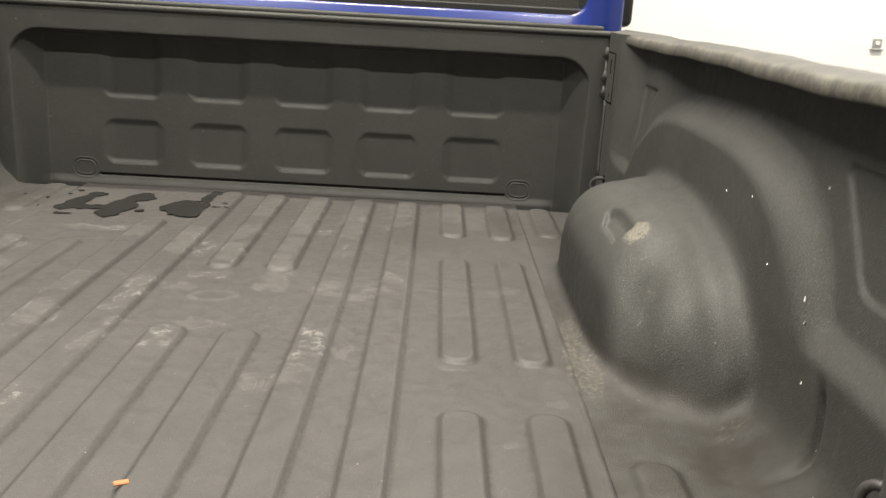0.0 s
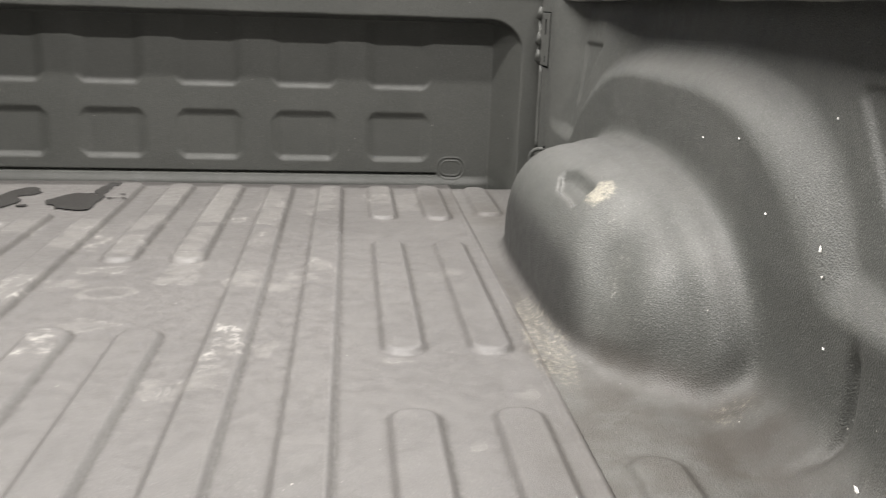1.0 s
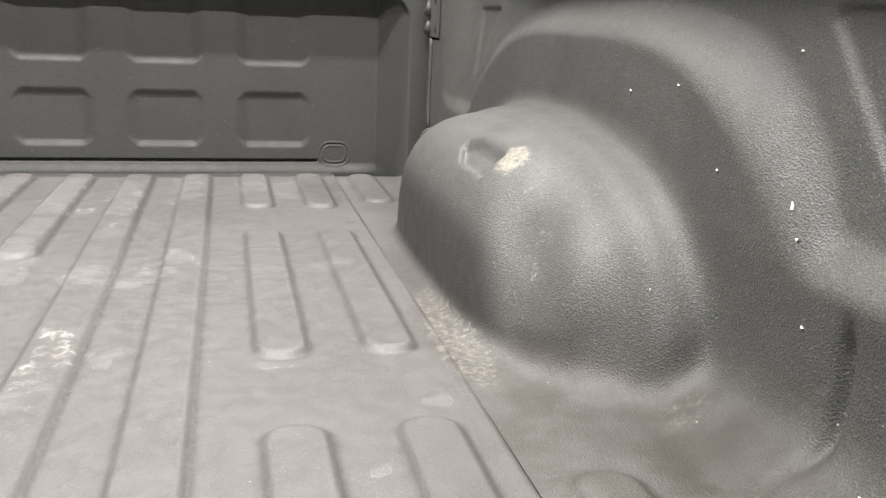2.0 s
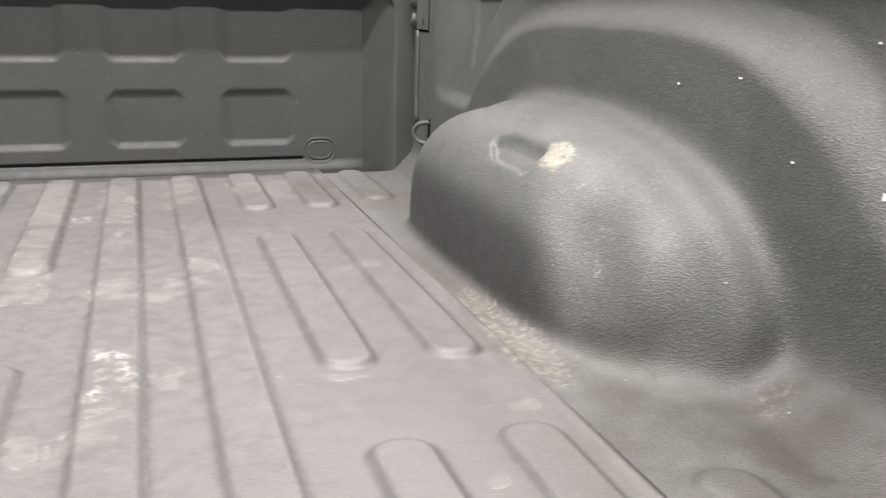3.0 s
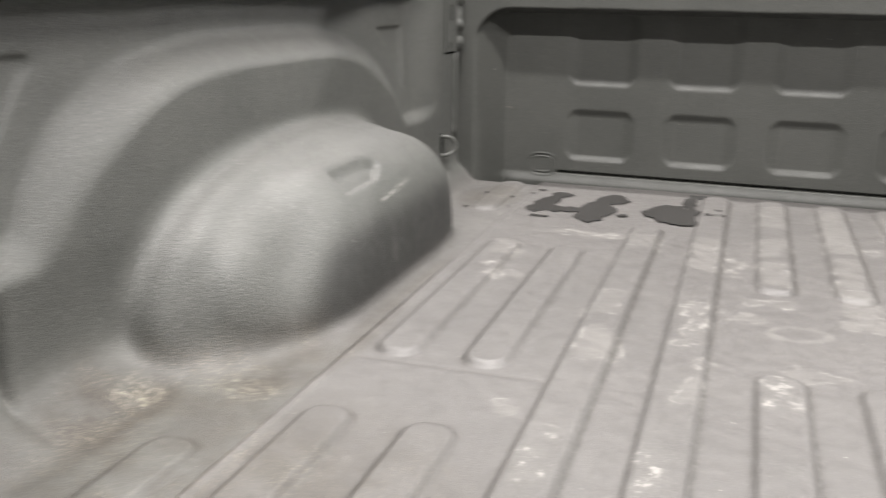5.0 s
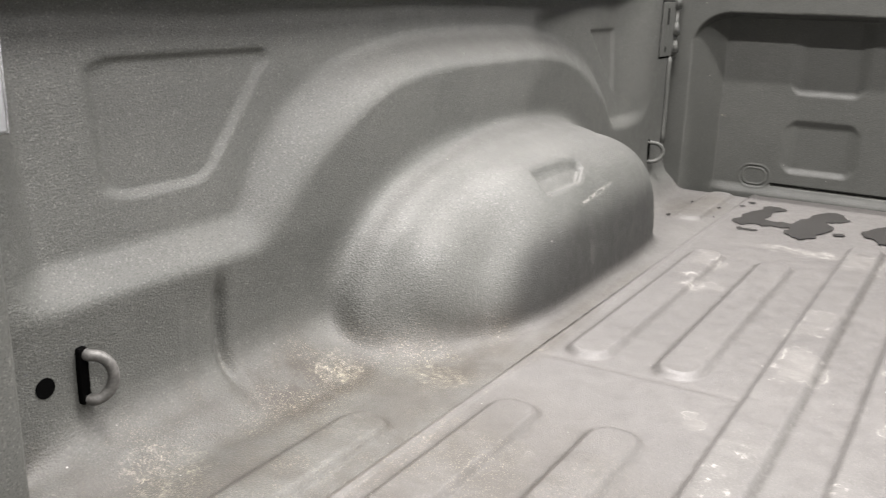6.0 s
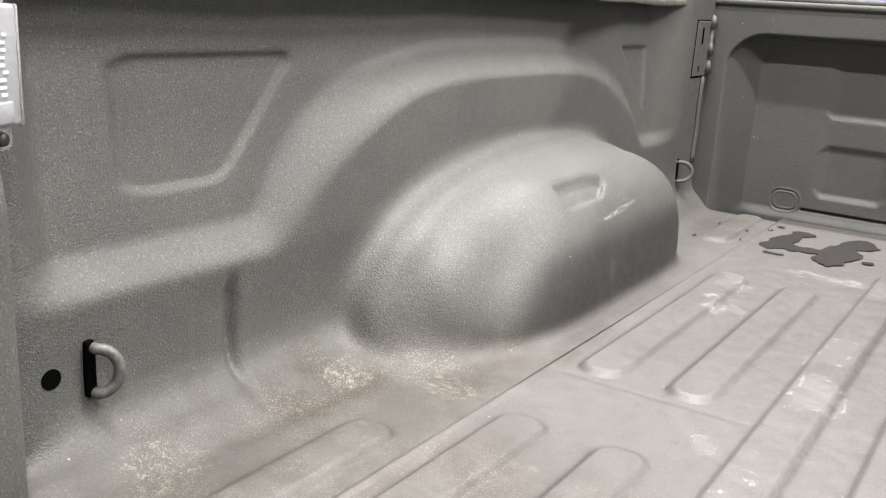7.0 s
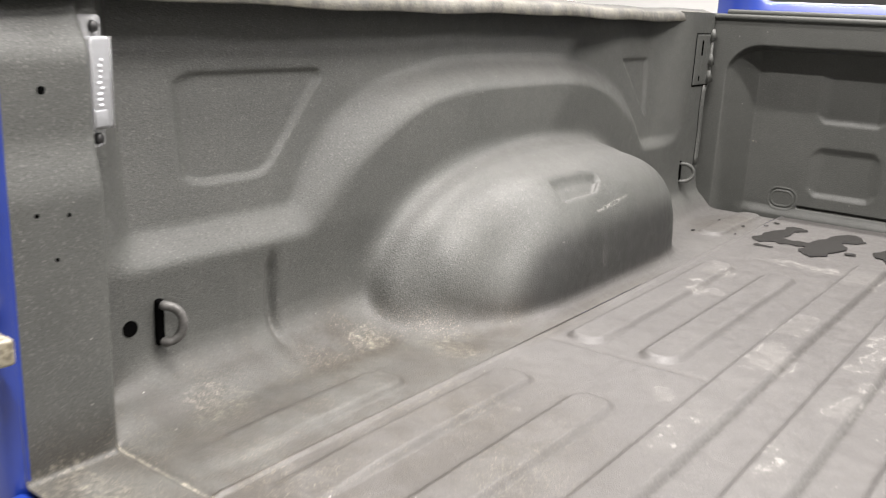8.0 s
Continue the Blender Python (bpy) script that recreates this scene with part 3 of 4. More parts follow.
def bed_side(sign):
    X, y, z = SIDE_V.T
    V = np.stack([XC + sign * X, y, z], -1)
    low, foot = 1 - sstep(0.0, 0.09, z), 1 - sstep(0.008, 0.030, z)
    # darkens the low rear strip; the left one holds brown dirt and crumbs
    d = 0.85 * low * (1 - sstep(0.50, 0.70, y)) + (0.35 if sign > 0 else 0.8) * blot(X, y, 0.70, 0.66, 0.10, 0.16) * low + 0.5 * blot(X, y, 0.80, 0.46, 0.08, 0.12) * low
    d = np.maximum(d, 0.6 * low * blot(X, y, 0.63, 0.9, 0.03, 0.4))
    # darker band low along the rear foot of the housing
    d = np.maximum(d, 0.85 * sstep(0.001, 0.008, z) * (1 - sstep(0.022, 0.060, z)) * sstep(0.44, 0.54, y) * (1 - sstep(0.66, 0.78, y)) * sstep(0.635, 0.66, X))
    s = 0.12 * low * sstep(0.5, 0.8, y)
    # the joint's pale line continues on the side strip
    b = 0.62 * foot * np.exp(-((y - JOINT) / 0.0035) ** 2) + (0.24 if sign > 0 else 0.40) * foot * (1 - sstep(0.0, 0.055, y))
    # shade of the steep lower inner housing face, painted in as dark colour
    steep_shade = 0.80 * (1 - sstep(0.095, 0.155, z)) * sstep(0.004, 0.03, z) * sstep(0.62, 0.72, y) * (1 - sstep(1.35, 1.45, y)) * (1 - sstep(0.672, 0.700, X))
    if sign > 0:
        b = np.maximum(b, 0.62 * blot(X, y, 0.738, 0.880, 0.034, 0.050) * (z > 0.12))
        b = np.maximum(b, 0.43 * foot * blot(X, y, 0.645, 0.80, 0.050, 0.30) + 0.38 * low * blot(X, y, 0.818, 0.512, 0.050, 0.050))
        b = np.maximum(b, 0.30 * blot(z, y, 0.170, 0.39, 0.016, 0.08) * (X > 0.84))
        s = np.maximum(s, 0.30 * blot(X, y, 0.730, 0.735, 0.024, 0.040) * (z > 0.06))
        s = np.maximum(s, 0.24 * blot(X, y, 0.742, 0.80, 0.022, 0.028) * (z > 0.06))
        d = np.maximum(d, 0.5 * low * blot(X, y, 0.70, 1.58, 0.10, 0.16))
    else:
        d = np.maximum(d, 0.6 * low * blot(X, y, 0.70, 1.72, 0.09, 0.16))
        s = np.maximum(s, 0.5 * blot(z, y, 0.065, 1.003, 0.03, 0.012) * (X < 0.72))
        b = np.maximum(b, 0.42 * low * blot(X, y, 0.800, 0.497, 0.055, 0.060) + 0.40 * low * blot(X, y, 0.690, 0.566, 0.085, 0.050) + 0.38 * low * blot(X, y, 0.784, 0.205, 0.070, 0.085) + 0.30 * low * blot(X, y, 0.70, 0.38, 0.09, 0.08))
    if sign < 0:
        s = np.maximum(s, 0.42 * blot(X, y, 0.686, 1.06, 0.003, 0.11) * (z > 0.12))
    me = quad_mesh("bed_side", V, SIDE_Q if sign > 0 else SIDE_Q[:, ::-1], {"scuff": s, "dirt": d, "crumbs": d * (0.15 if sign > 0 else 1.0), "bare": b, "steep_shade": steep_shade, "thin": 1 - sstep(0.06, 0.105, y), "grime_shade": np.where(z < 0.03, 1.0 * rib_grime_shade(sign * X, y), 0.0), "floor_tone": np.maximum((1 - sstep(0.006, 0.050, z)) * (0.15 + 0.85 * sstep(0.45, 0.85, y)), 0.40 * sstep(0.45, 0.95, SLOPE) * sstep(0.05, 0.10, z))})
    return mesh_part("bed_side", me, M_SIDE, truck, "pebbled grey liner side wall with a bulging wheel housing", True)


SIDES = {s: bed_side(s) for s in (-1, 1)}


# ---- the front panel ----
def panel_y(X, z):
    front, back = 1.880, 1.952
    opening = box2(X, z, 0.0, 0.10, 0.795, 0.335, 0.085)
    side = np.clip((0.796 - np.abs(X)) / 0.066, 0, 1)
    y = front + (back - front) * np.minimum(side, 1 - sstep(-0.010, 0.003, opening))
    for k in range(-2, 3):
        c = k * 0.2435
        across = 1 - sstep(-0.034, 0.006, np.abs(X - c) - 0.087)
        low = 1 - sstep(-0.015, 0.004, np.abs(z - 0.126) - 0.064 + 0.016 * sstep(0.06, 0.09, np.abs(X - c)))
        high = 1 - sstep(-0.015, 0.004, np.abs(z - 0.345) - 0.093 + 0.016 * sstep(0.06, 0.09, np.abs(X - c)))
        y = y + 0.0085 * across * np.maximum(low, high)
    for s in (-1, 1):
        ring = np.abs(box2(X, z, s * 0.630, 0.046, 0.032, 0.024, 0.022))
        y = y + 0.0030 * (1 - sstep(0.0008, 0.0035, ring)) - 0.0015 * (1 - sstep(0.0035, 0.008, ring))
    y = y + 0.012 * (1 - sstep(0.0015, 0.0045, np.abs(z - 0.029))) * (np.abs(X) < 0.59)
    y = y - 0.010 * (1 - sstep(0.0, 0.026, z)) * (1 - sstep(0.70, 0.76, np.abs(X)))
    return y


px = np.linspace(-0.872, 0.872, 640)
pz = np.concatenate([np.linspace(-0.01, 0.078, 56), np.linspace(0.081, 0.500, 140)])
PX, PZ = np.meshgrid(px, pz, indexing="ij")
PY = panel_y(PX, PZ)
head_marks = sum(0.42 * blot(PX + 0.006 * np.sin(PZ * 600), PZ, cx, cz, rx, rz) for cx, cz, rx, rz in ((0.166, 0.214, 0.016, 0.006), (-0.722, 0.187, 0.020, 0.007), (-0.660, 0.178, 0.022, 0.005), (-0.770, 0.220, 0.012, 0.006), (-0.46, 0.400, 0.004, 0.03)))
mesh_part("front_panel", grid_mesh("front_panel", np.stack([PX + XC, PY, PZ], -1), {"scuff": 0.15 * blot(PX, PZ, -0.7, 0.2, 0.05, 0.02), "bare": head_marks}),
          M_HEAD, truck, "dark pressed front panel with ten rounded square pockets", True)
bm = bmesh.new()
add_box(bm, XC - 0.868, XC + 0.868, 1.872, 1.965, 0.498, 0.512, 0.005)
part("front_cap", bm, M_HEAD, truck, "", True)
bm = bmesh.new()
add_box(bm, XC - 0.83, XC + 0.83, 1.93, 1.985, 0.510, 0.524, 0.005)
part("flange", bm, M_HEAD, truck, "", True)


# ---- rail caps ----
def rail_cap(sign):
    n = 90
    y = np.linspace(REAR, 1.885, n)
    lip = 0.843 + 0.012 * np.sin(np.pi * np.clip(y / 1.9, 0, 1)) + 0.0025 * np.sin(y * 9.0) - 0.055 * (1 - sstep(0.05, 0.13, y))
    sag = 0.002 * np.sin(y * 7.0 + 0.6) + 0.0012 * np.sin(y * 23.0)
    # section from the wall over the lip to the outer edge
    prof = [(0.075, 0.491), (0.012, 0.489), (0.003, 0.488), (0.0, 0.490), (0.003, 0.506), (0.008, 0.511), (0.016, 0.513), (0.040, 0.519), (0.105, 0.513), (0.135, 0.504), (0.140, 0.486), (0.140, 0.44)]
    P = np.zeros((n, len(prof), 3))
    for j, (o, z) in enumerate(prof):
        X = np.where(o < 0.1, lip + o, 0.855 + o)
        P[:, j] = np.stack([XC + sign * X, y, z + sag], -1)
    lip_wear = np.tile(np.array([0.1, 0.3, 0.7, 1.0, 0.75, 0.9, 0.35, 0.1, 0.05, 0.0, 0.0, 0.0]), (n, 1))
    return mesh_part("rail_cap", grid_mesh("rail_cap", P, {"scuff": lip_wear}, flip=sign > 0), M_RAIL, truck, "scuffed pale grey rail cap", True)


for s in (-1, 1):
    rail_cap(s)


# ---- corner brackets, rings, lamp ----
def corner_bracket(sign):
    x = lambda v: XC + sign * v

    def block(name, parent, material, v0, v1, y0, y1, z0, z1, bevel, label=""):
        """A box set into the wall."""
        bm = bmesh.new()
        a, b = sorted((x(v0), x(v1)))
        add_box(bm, a, b, y0, y1, z0, z1, bevel)
        return part(name, bm, material, parent, label)

    plate = block("corner_bracket", truck, M_SIDE, 0.8360, 0.852, 1.768, 1.866, 0.332, 0.458, 0.0015, "bolted grey corner bracket")
    block("gap", plate, M_HOLE, 0.8378, 0.853, 1.7645, 1.868, 0.3280, 0.4610, 0.0004)
    block("slot", plate, M_HOLE, 0.8353, 0.842, 1.800, 1.812, 0.405, 0.444, 0.002)
    block("slot", plate, M_HOLE, 0.8353, 0.842, 1.797, 1.806, 0.341, 0.356, 0.002)
    # welded seam below the bracket, down to the ring
    for name, y, r, material in (("seam", 1.8375, 0.0013, M_HOLE), ("weld_strip", 1.846, 0.0050, M_SIDE), ("seam", 1.853, 0.0010, M_HOLE), ("weld_strip", 1.859, 0.0035, M_SIDE)):
        bm = bmesh.new()
        add_tube(bm, [(x(wall_hit(y, z) + 0.0002), y + 0.002 * math.sin(40 * z), z) for z in np.linspace(0.120, 0.330, 12)], r, 8)
        part(name, bm, material, plate, "", True)
    bm = bmesh.new()
    add_rod(bm, (x(0.834), 1.861, 0.332), (x(0.834), 1.862, 0.466), 0.0045, seg=10)
    part("weld_strip", bm, M_SIDE, plate, "", True)
    for z in (0.352, 0.394, 0.456):
        bm = bmesh.new()
        add_rod(bm, (x(0.834), 1.861, z - 0.010), (x(0.832), 1.859, z + 0.016), 0.0115, 0.0035, 14)
        bmesh.ops.create_uvsphere(bm, u_segments=14, v_segments=8, radius=0.0112, matrix=Matrix.Translation((x(0.834), 1.861, z - 0.010)) @ Matrix.Diagonal((1, 1, 0.55, 1)))
        part("bolt_head", bm, M_SIDE, plate, "", True)


def tie_down(sign, y, z, X, size, bar, metal=M_STEEL, reach=0.24):
    """A D-shaped ring standing out of the wall."""
    x = lambda v: XC + sign * v
    bm = bmesh.new()
    pts = [(x(X + 0.02), y - 0.1 * size, z + 0.5 * size), (x(X - 0.002), y, z + 0.5 * size)]
    for i in range(13):
        a = math.pi * (0.5 - i / 12)
        pts.append((x(X - 0.008 - reach * size * math.cos(a)), y + 0.36 * size * math.cos(a), z + 0.5 * size * math.sin(a)))
    pts += [(x(X - 0.002), y, z - 0.5 * size), (x(X + 0.02), y - 0.1 * size, z - 0.5 * size)]
    add_tube(bm, pts, bar, 12)
    ring = part("tie_down_ring", bm, metal, truck, "worn grey tie-down ring", True)
    bm = bmesh.new()
    a, b = sorted((x(X - 0.0035), x(X + 0.01)))
    w = 0.0055 if reach < 0.4 else 0.003
    add_box(bm, a, b, y - 1.5 * w, y + 0.5 * w, z - 0.60 * size, z + 0.66 * size, 0.5 * w)
    part("slot", bm, M_HOLE, ring)


for s in (-1, 1):
    corner_bracket(s)
    tie_down(s, 0.177, 0.100, 0.858, 0.048, 0.0060)
    tie_down(s, 1.750, 0.110, 0.838, 0.046, 0.0050, M_SIDE, 0.5)
    # flush black plugs drawn in place of open holes
    bm = bmesh.new()
    rim = wall_hit(0.134, 0.102) - 0.0012
    add_rod(bm, (XC + s * rim, 0.134, 0.102), (XC + s * 0.89, 0.134, 0.102), 0.0105, seg=24)
    part("round_hole", bm, M_HOLE, truck, "round open hole")
    for y, z, r in ((0.000, 0.402, 0.0042), (-0.020, 0.282, 0.0024), (0.014, 0.278, 0.0022), (-0.002, 0.234, 0.0022)):
        bm = bmesh.new()
        face = wall_hit(y, z) - 0.0008
        add_rod(bm, (XC + s * face, y, z), (XC + s * 0.82, y, z), r, seg=14)
        part("bolt_hole", bm, M_HOLE, truck)


def bed_lamp(sign):
    x = lambda v: XC + sign * v
    bm = bmesh.new()
    turn = Matrix.Translation((x(0.818), 0.071, 0.406)) @ pose(0, 0, 0, 0, 0, sign * 68)
    add_box(bm, -0.018, 0.018, -0.004, 0.006, -0.071, 0.068, 0.005, 3, turn)
    base = part("bed_lamp", bm, M_LENS, truck, "clear plastic cargo lamp with fine bright facets", True)
    bm = bmesh.new()
    add_box(bm, -0.018, 0.018, 0.005, 0.015, -0.050, 0.046, 0.004, 3, turn)
    part("lens", bm, M_FROST, base, "frosted clear lens", True)
    rnd = random.Random(5)
    for i in range(9):
        bm = bmesh.new()
        z = -0.024 + i * 0.0058
        a = rnd.uniform(-0.003, 0.001)
        add_box(bm, a, a + rnd.uniform(0.004, 0.008), 0.0135, 0.0160, z - 0.0014, z + 0.0014, 0.0006, 1, turn)
        part("cell", bm, M_CELL, base)
    bm = bmesh.new()
    add_box(bm, -0.006, 0.015, 0.0135, 0.0168, -0.047, -0.029, 0.0015, 2, turn)
    part("end_window", bm, M_FROST, base, "square clear end of the lens", True)
    for u in (-0.0165, 0.0165):
        bm = bmesh.new()
        add_box(bm, u - 0.0014, u + 0.0014, 0.004, 0.0165, -0.050, 0.046, 0.001, 1, turn)
        part("lens_rib", bm, M_LENS, base, "", True)
    for z in (0.056, -0.060):
        bm = bmesh.new()
        c = turn @ Vector((0, 0.006, z))
        d = turn.to_3x3() @ Vector((0, 1, 0))
        add_rod(bm, c, c + d * 0.005, 0.0065, 0.005, 16)
        part("screw", bm, M_BLACK, base, "", True)


for s in (-1, 1):
    bed_lamp(s)


# ---- painted body round the bed ----
def bedside_body(sign):
    """Outer skin of the bed, from the tail post forward, with a wheel opening."""
    x = lambda v: XC + sign * v
    n = 110
    y = np.linspace(-0.068, 1.93, n)
    zs = np.array([0.500, 0.49, 0.44, 0.30, 0.16, 0.06, 0.0, -0.10, -0.22, -0.32, -0.40])
    out = np.array([0.988, 1.003, 1.010, 1.012, 1.020, 1.014, 1.004, 1.000, 0.995, 0.985, 0.96])
    P = np.zeros((n, len(zs), 3))
    for j in range(len(zs)):
        flare = 0.02 * np.exp(-((y - 0.95) / 0.45) ** 2) * (zs[j] < 0.2)
        z = np.full(n, zs[j])
        cut = 0.42 ** 2 - (y - 0.95) ** 2
        z = np.maximum(z, np.where(cut > 0, -0.42 + np.sqrt(np.maximum(cut, 0)) , -9)) if zs[j] < 0.02 else z
        P[:, j] = np.stack([XC + sign * (out[j] + flare), y, z], -1)
    skin = mesh_part("bedside", grid_mesh("bedside", P, flip=sign < 0), M_BLUE, truck, "glossy blue painted bedside", True)
    # tail post: rounded painted edge beside the lined jamb
    m = 40
    z = np.linspace(-0.42, 0.50, m)
    prof = [(0.775, -0.078), (0.778, -0.092), (0.786, -0.098), (0.80, -0.099), (0.83, -0.104), (0.845, -0.116), (0.87, -0.120), (0.96, -0.112), (0.99, -0.10), (1.003, -0.08)]
    T = np.zeros((len(prof), m, 3))
    for i, (X, yy) in enumerate(prof):
        wave = 0.004 * np.tanh((z - 0.21) * 30) * (i in (4, 5, 6))
        T[i] = np.stack([np.full(m, XC + sign * X), yy + 0.030 + wave, z], -1)
    post = mesh_part("tail_post", grid_mesh("tail_post", T, flip=sign > 0), M_BLUE, truck, "", True)
    bm = bmesh.new()
    a, b = sorted((x(0.712), x(0.785)))
    add_box(bm, a, b, -0.108, -0.084, 0.163, 0.189, 0.004, 3)
    part("striker_block", bm, M_CREAM, truck, "worn cream coloured block on the tail post", True)


for s in (-1, 1):
    bedside_body(s)

# sill and underside close the bed
bm = bmesh.new()
add_box(bm, XC - 0.775, XC + 0.775, -0.075, -0.056, -0.16, -0.001, 0.006)
part("rear_sill", bm, M_BLUE, truck, "", True)
bm = bmesh.new()
add_box(bm, XC - 0.60, XC + 0.60, -0.08, 3.6, -0.32, -0.05, 0.02)
part("chassis", bm, M_BLACK, truck)


# ---- the cab ----
def cab():
    yb = 2.015
    # rear wall with an opening for the window
    def outline(half, lo, hi, r, k):
        pts = []
        for cx, cz, a0 in ((half - r, hi - r, 0), (-half + r, hi - r, 90), (-half + r, lo + r, 180), (half - r, lo + r, 270)):
            for i in range(k + 1):
                a = radians(a0 + 90 * i / k)
                pts.append((cx + r * math.cos(a), cz + r * math.sin(a)))
        return pts
    bm = bmesh.new()
    outer, inner = outline(0.90, -0.30, 1.12, 0.14, 8), outline(0.785, 0.555, 1.03, 0.05, 8)
    rings = []
    for pts, y in ((outer, yb + 0.03), (outline(0.885, -0.29, 1.11, 0.13, 8), yb), (outline(0.80, 0.54, 1.045, 0.06, 8), yb), (inner, yb + 0.012), (inner, yb + 0.05)):
        rings.append([bm.verts.new((XC + u, y, v)) for u, v in pts])
    for a, b in zip(rings, rings[1:]):
        for i in range(len(a)):
            bm.faces.new((a[i], a[(i + 1) % len(a)], b[(i + 1) % len(a)], b[i]))
    wall = part("cab_wall", bm, M_BLUE, truck, "glossy blue cab back wall", True)
    bm = bmesh.new()
    outer3 = outline(0.90, -0.30, 1.12, 0.14, 8)
    shell = []
    for y, k in ((yb + 0.03, 1.0), (yb + 0.25, 1.045), (yb + 1.2, 1.05), (yb + 1.7, 0.95)):
        shell.append([bm.verts.new((XC + u * k, y, v * (k if v > 0 else 1))) for u, v in outer3])
    for a, b in zip(shell, shell[1:]):
        for i in range(len(a)):
            bm.faces.new((a[i], b[i], b[(i + 1) % len(a)], a[(i + 1) % len(a)]))
    bm.faces.new(shell[-1])
    part("cab_shell", bm, M_BLUE, truck, "", True)
    bm = bmesh.new()
    add_box(bm, XC - 0.782, XC + 0.782, yb + 0.024, yb + 0.029, 0.558, 1.027, 0.0)
    win = part("rear_window", bm, M_GLASS, truck, "grey tinted rear window")
    bm = bmesh.new()
    for z0, z1 in ((0.545, 0.567), (1.015, 1.04)):
        add_box(bm, XC - 0.79, XC + 0.79, yb + 0.006, yb + 0.022, z0, z1, 0.004)
    for s in (-1, 1):
        a, b = sorted((XC + s * 0.772, XC + s * 0.793))
        add_box(bm, a, b, yb + 0.0065, yb + 0.0215, 0.565, 1.017, 0.004)
    part("window_seal", bm, M_BLACK, win, "black rubber seal")
    for s in (-1, 1):
        bm = bmesh.new()
        a, b = sorted((XC + s * 0.985, XC + s * 1.16))
        add_box(bm, a, b, yb + 1.15, yb + 1.27, 0.50, 0.72, 0.03, 3)
        part("side_mirror", bm, M_BLACK, truck, "black door mirror", True)


cab()


def wheel(x, y):
    bm = bmesh.new()
    R, w = 0.40, 0.13
    prof = [(0.25, -w), (0.37, -w), (0.395, -w + 0.025), (R, 0), (0.395, w - 0.025), (0.37, w), (0.25, w)]
    rings = []
    for k in range(40):
        a = 2 * math.pi * k / 40
        rings.append([bm.verts.new((x + o, y + r * math.cos(a), GROUND + R + r * math.sin(a))) for r, o in prof])
    for k in range(40):
        a, b = rings[k], rings[(k + 1) % 40]
        for i in range(len(prof)):
            bm.faces.new((a[i], a[(i + 1) % len(prof)], b[(i + 1) % len(prof)], b[i]))
    w_ob = part("wheel", bm, M_RUBBER, truck, "black rubber tyre", True)
    bm = bmesh.new()
    add_rod(bm, (x - 0.10, y, GROUND + R), (x + 0.10, y, GROUND + R), 0.25, seg=32)
    part("rim", bm, M_STEEL, w_ob)


for wx in (-0.84, 0.84):
    for wy in (0.95, 3.25):
        wheel(XC + wx, wy)


# ---- what lies in the bed ----
def puddle(cx, cy, lobes, seed, label):
    """A thin wet film with a wandering outline made of merged lobes."""
    n = 190
    u = np.linspace(-0.18, 0.18, n)
    v = np.linspace(-0.22, 0.22, n)
    U, V = np.meshgrid(u, v, indexing="ij")
    F = np.full_like(U, 9.0)
    for a, b, ra, rb, t in lobes:
        c, s = math.cos(radians(t)), math.sin(radians(t))
        p, q = (U - a) * c + (V - b) * s, -(U - a) * s + (V - b) * c
        F = smin(F, (np.hypot(p / ra, q / rb) - 1) * min(ra, rb), 0.012)
    rough = np.array([[noise.noise(Vector((x * 38 + seed, y * 16, 0.3))) + 0.5 * noise.noise(Vector((x * 90, y * 40 + seed, 1.7))) for y in v] for x in u])
    inside = F + 0.011 * rough < 0
    bm = bmesh.new()
    made = {}
    def vert(i, j):
        if (i, j) not in made:
            x, y = u[i] + cx, v[j] + cy
            z = float(rib_height(np.array(x - XC), np.array(y))) + 0.0022
            made[i, j] = bm.verts.new((x, y, z))
        return made[i, j]
    for i in range(n - 1):
        for j in range(n - 1):
            if inside[i, j] and inside[i + 1, j] and inside[i, j + 1] and inside[i + 1, j + 1]:
                bm.faces.new((vert(i, j), vert(i + 1, j), vert(i + 1, j + 1), vert(i, j + 1)))
    ob = part("water_puddle", bm, M_WATER, None, "", True)
    return tagged(ob, label, "puddle", "spilled water on the bed floor", "stuff")


puddle(-0.500, 1.695, [(-0.084, -0.050, 0.026, 0.030, 0), (-0.070, 0.030, 0.026, 0.060, -8), (-0.052, 0.105, 0.026, 0.036, -20), (-0.030, -0.038, 0.040, 0.026, 0), (0.010, -0.030, 0.030, 0.024, 0),
                       (0.046, -0.085, 0.034, 0.045, 0), (0.055, -0.010, 0.040, 0.075, 0), (0.072, 0.095, 0.036, 0.060, -10), (-0.053, -0.118, 0.018, 0.010, 0), (0.112, -0.050, 0.012, 0.008, 0), (0.109, 0.095, 0.012, 0.008, 0),
                       (-0.111, 0.146, 0.012, 0.008, 0)], 3.1, "dark wet patch of spilled water on the bed floor")
puddle(-0.290, 1.710, [(0.000, 0.000, 0.052, 0.078, 0), (0.028, -0.078, 0.034, 0.034, 0), (-0.036, -0.014, 0.024, 0.026, 0), (0.050, -0.010, 0.018, 0.050, 0), (0.038, 0.106, 0.018, 0.060, -8), (0.056, 0.190, 0.026, 0.020, 0),
                       (0.104, -0.012, 0.022, 0.006, 0), (0.098, 0.030, 0.012, 0.005, 0)], 7.7, "smaller dark wet patch of spilled water on the bed floor")

bm = bmesh.new()
add_box(bm, -0.009, 0.009, -0.0048, 0.0048, 0.0, 0.003, 0.0012, 1, Matrix.Translation((0.027, 0.304, 0.0085)) @ pose(0, 0, 0, 0, 0, 25))
tagged(part("wood_chip", bm, M_CHIP), "small orange wood chip lying on the bed floor", "debris")


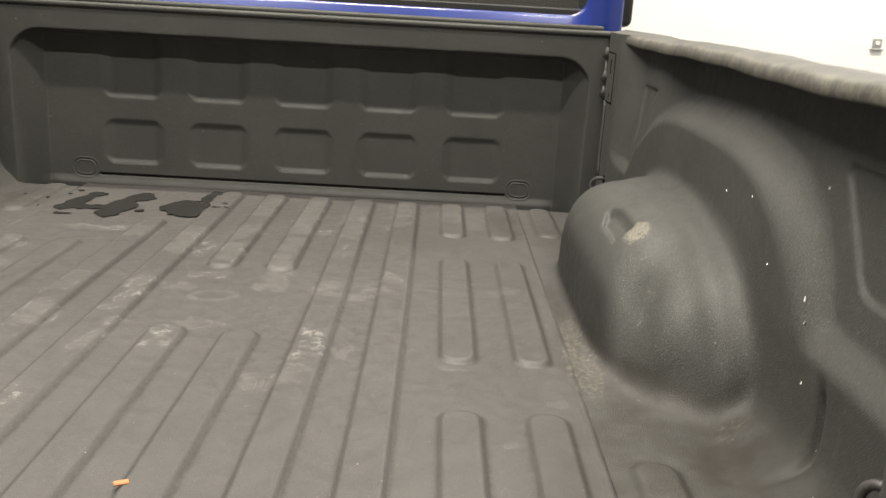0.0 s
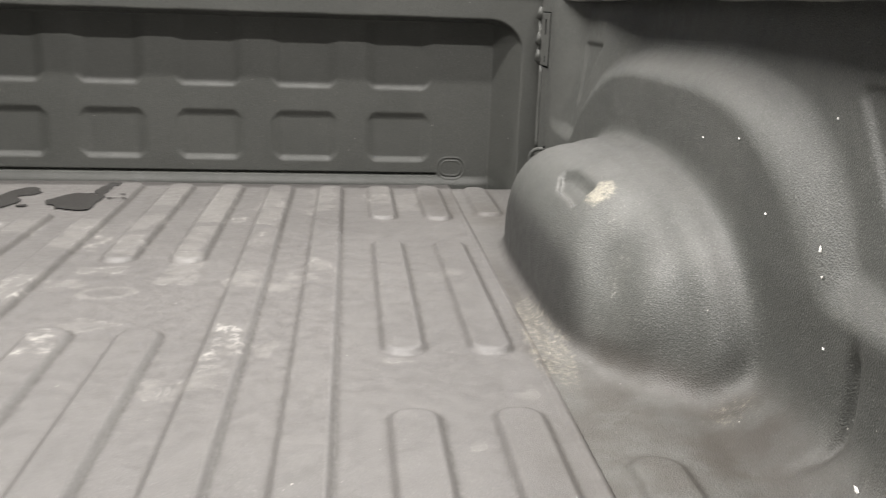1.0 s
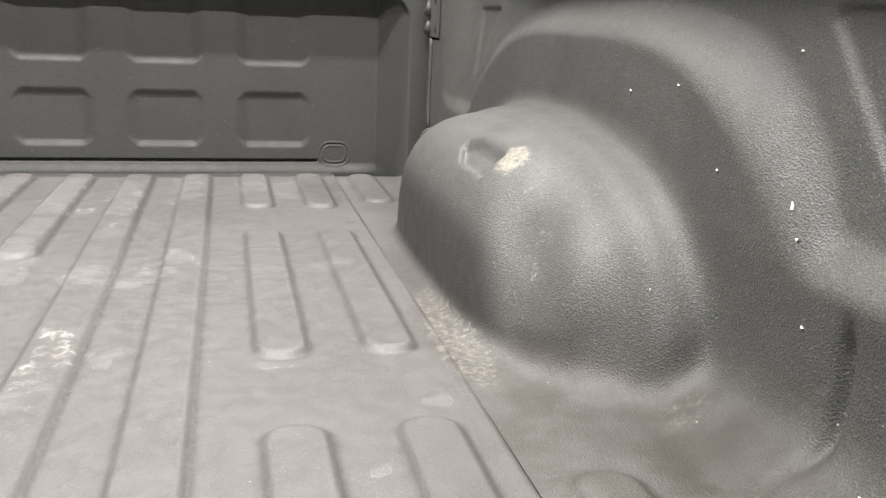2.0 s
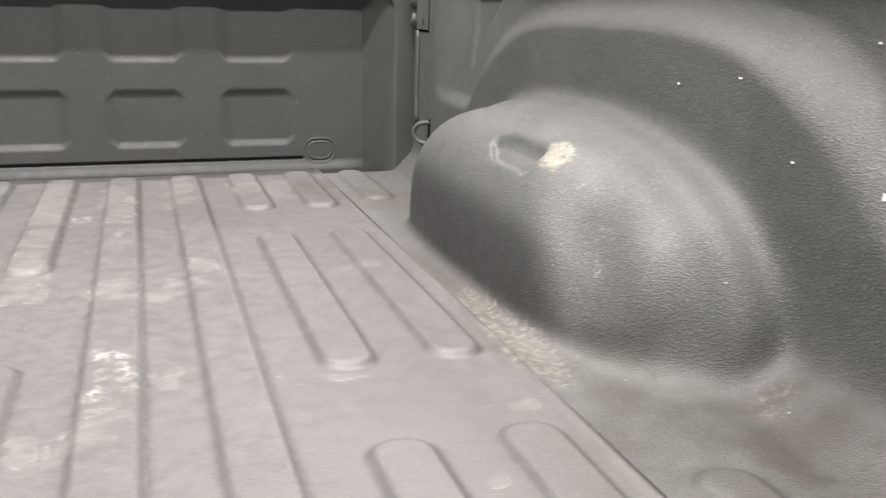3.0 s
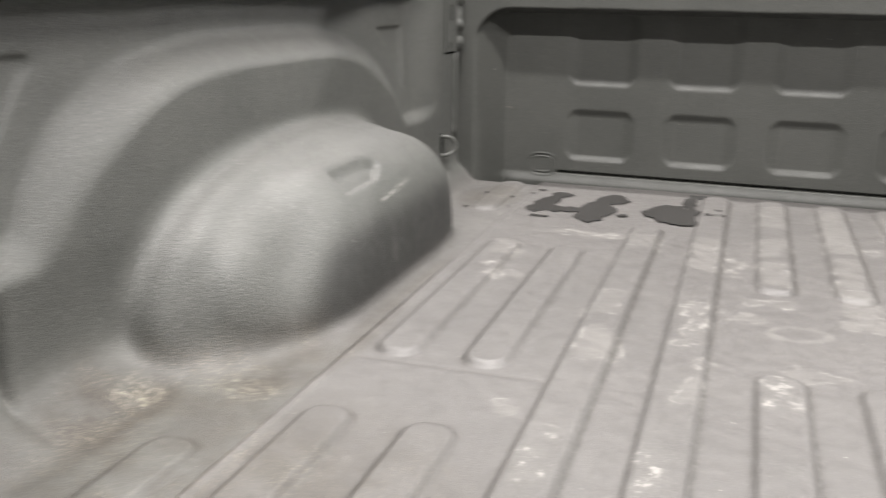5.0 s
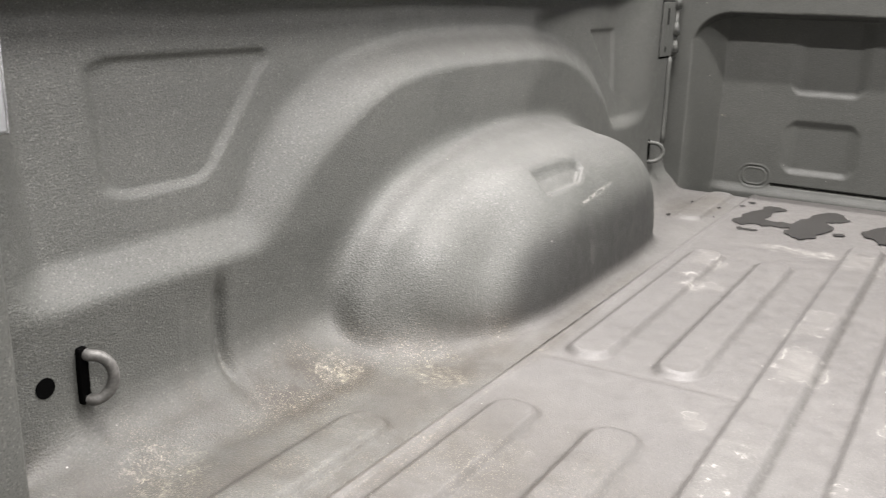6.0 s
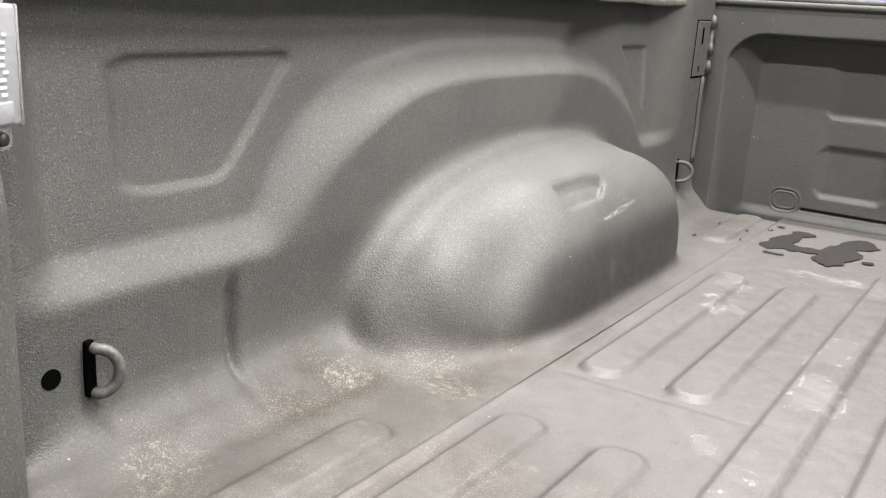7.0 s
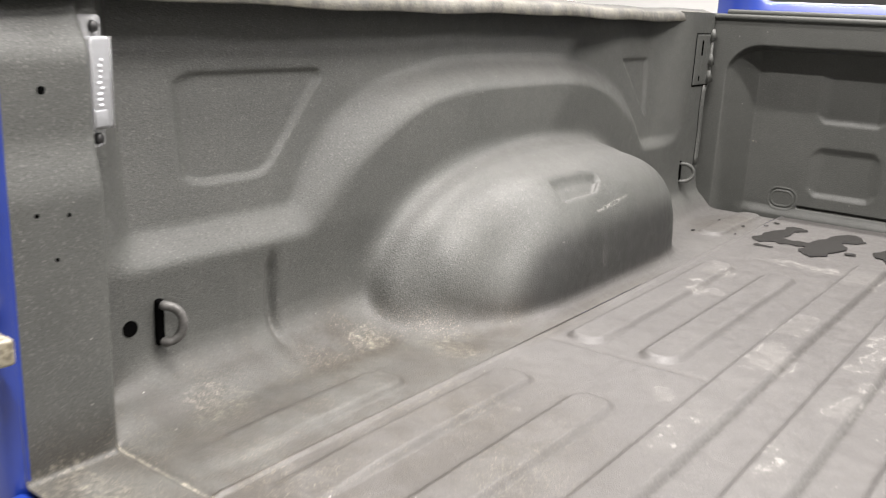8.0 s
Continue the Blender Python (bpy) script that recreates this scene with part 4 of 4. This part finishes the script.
bm = bmesh.new()
rnd = random.Random(11)
for cx, cy, size in ((-0.735, 1.60, 0.006), (-0.70, 1.66, 0.009), (-0.685, 1.70, 0.005), (-0.66, 1.735, 0.007), (-0.73, 1.76, 0.005), (-0.645, 1.64, 0.004), (-0.62, 1.79, 0.006)):
    add_box(bm, -size, size, -size * 0.55, size * 0.55, 0.0, 0.0022, 0.0009, 1, Matrix.Translation((cx, cy, 0.0012)) @ pose(0, 0, 0, 0, 0, rnd.uniform(0, 180)))
tagged(part("crumbs", bm, M_WATER), "dark dirt crumbs lying in the front corner of the bed", "debris", "", "stuff")


def flake(x, y, z, size, turn, tilt):
    bm = bmesh.new()
    pts = [(size * (0.7 + 0.3 * math.sin(3.1 * k + x * 50)) * math.cos(k * 1.047), size * 0.7 * (0.75 + 0.25 * math.cos(2.3 * k)) * math.sin(k * 1.047)) for k in range(6)]
    top = [bm.verts.new((a, b, 0.0012)) for a, b in pts]
    bot = [bm.verts.new((a * 1.1, b * 1.1, 0)) for a, b in pts]
    bm.faces.new(top)
    for k in range(6):
        bm.faces.new((bot[k], bot[(k + 1) % 6], top[(k + 1) % 6], top[k]))
    bmesh.ops.transform(bm, matrix=Matrix.Translation((x, y, z)) @ tilt @ pose(0, 0, 0, 0, 0, turn), verts=bm.verts)
    return part("paint_fleck", bm, M_FLAKE, SIDES[1], "white paint fleck")



for y, z, size in ((0.467, 0.226, 0.0048), (0.449, 0.201, 0.0032), (0.680, 0.316, 0.0022), (0.296, 0.034, 0.006), (0.54, 0.36, 0.0025),
                   (0.42, 0.13, 0.0022), (0.80, 0.30, 0.002), (0.58, 0.24, 0.002)):
    flake(XC + wall_hit(y, z) - 0.0008, y, z, size, 40 * size * 1000, pose(0, 0, 0, 0, -90, 0))


# ---- the shop round the truck ----
def slab(name, x0, x1, y0, y1, z0, z1, material, label, category):
    bm = bmesh.new()
    add_box(bm, x0, x1, y0, y1, z0, z1)
    return tagged(part(name, bm, material), label, category, "", "structure")


WX0, WX1, WY0, WY1 = -4.4, 4.4, -4.6, 6.4
slab("floor", WX0 - 0.2, WX1 + 0.2, WY0 - 0.2, WY1 + 0.2, GROUND - 0.2, GROUND, M_CONC, "grey concrete shop floor", "floor")
# unseen ceiling and side and rear walls, kept grey to hold back bounced light
slab("ceiling", WX0 - 0.2, WX1 + 0.2, WY0 - 0.2, WY1 + 0.2, CEIL, CEIL + 0.2, M_ROOF, "plain grey shop ceiling", "ceiling")
slab("wall_west", WX0 - 0.2, WX0, WY0, WY1, GROUND, CEIL, M_ROOF, "plain grey shop wall", "wall")
slab("wall_east", WX1, WX1 + 0.2, WY0, WY1, GROUND, CEIL, M_ROOF, "plain grey shop wall", "wall")
slab("wall_north", WX0, WX1, WY1, WY1 + 0.2, GROUND, CEIL, M_WALL, "white painted shop wall", "wall")
slab("wall_south", WX0, WX1, WY0 - 0.2, WY0, GROUND, CEIL, M_ROOF, "plain grey shop wall", "wall")


def ceiling_light(x, y):
    t = thing("ceiling_light", "white enamel tube light fixed under the ceiling", "ceiling light", "tube lights on the ceiling")
    t.location = (x, y, CEIL)
    bm = bmesh.new()
    add_box(bm, -0.64, 0.64, -0.10, 0.10, -0.06, 0.0, 0.01)
    part("housing", bm, M_LAMPBOX, t)
    for dy in (-0.05, 0.05):
        bm = bmesh.new()
        add_rod(bm, (-0.58, dy, -0.08), (0.58, dy, -0.08), 0.013, seg=12)
        part("tube", bm, M_TUBE, t, "", True)
    return t


# the last fixture only goes with the lamp added for the north wall
for lx, ly, watts in LAMPS:
    ceiling_light(lx, ly)

sw = thing("wall_switch", "small grey switch plate on the white wall", "switch")
bm = bmesh.new()
add_box(bm, 3.655, 3.725, WY1 - 0.012, WY1, 0.400, 0.460, 0.004)
add_box(bm, 3.642, 3.735, WY1 - 0.03, WY1, 0.376, 0.386, 0.003)
part("plate", bm, M_PLATE, sw)
bm = bmesh.new()
add_box(bm, 3.675, 3.705, WY1 - 0.018, WY1 - 0.010, 0.415, 0.445, 0.003)
part("rocker", bm, M_LAMPBOX, sw)
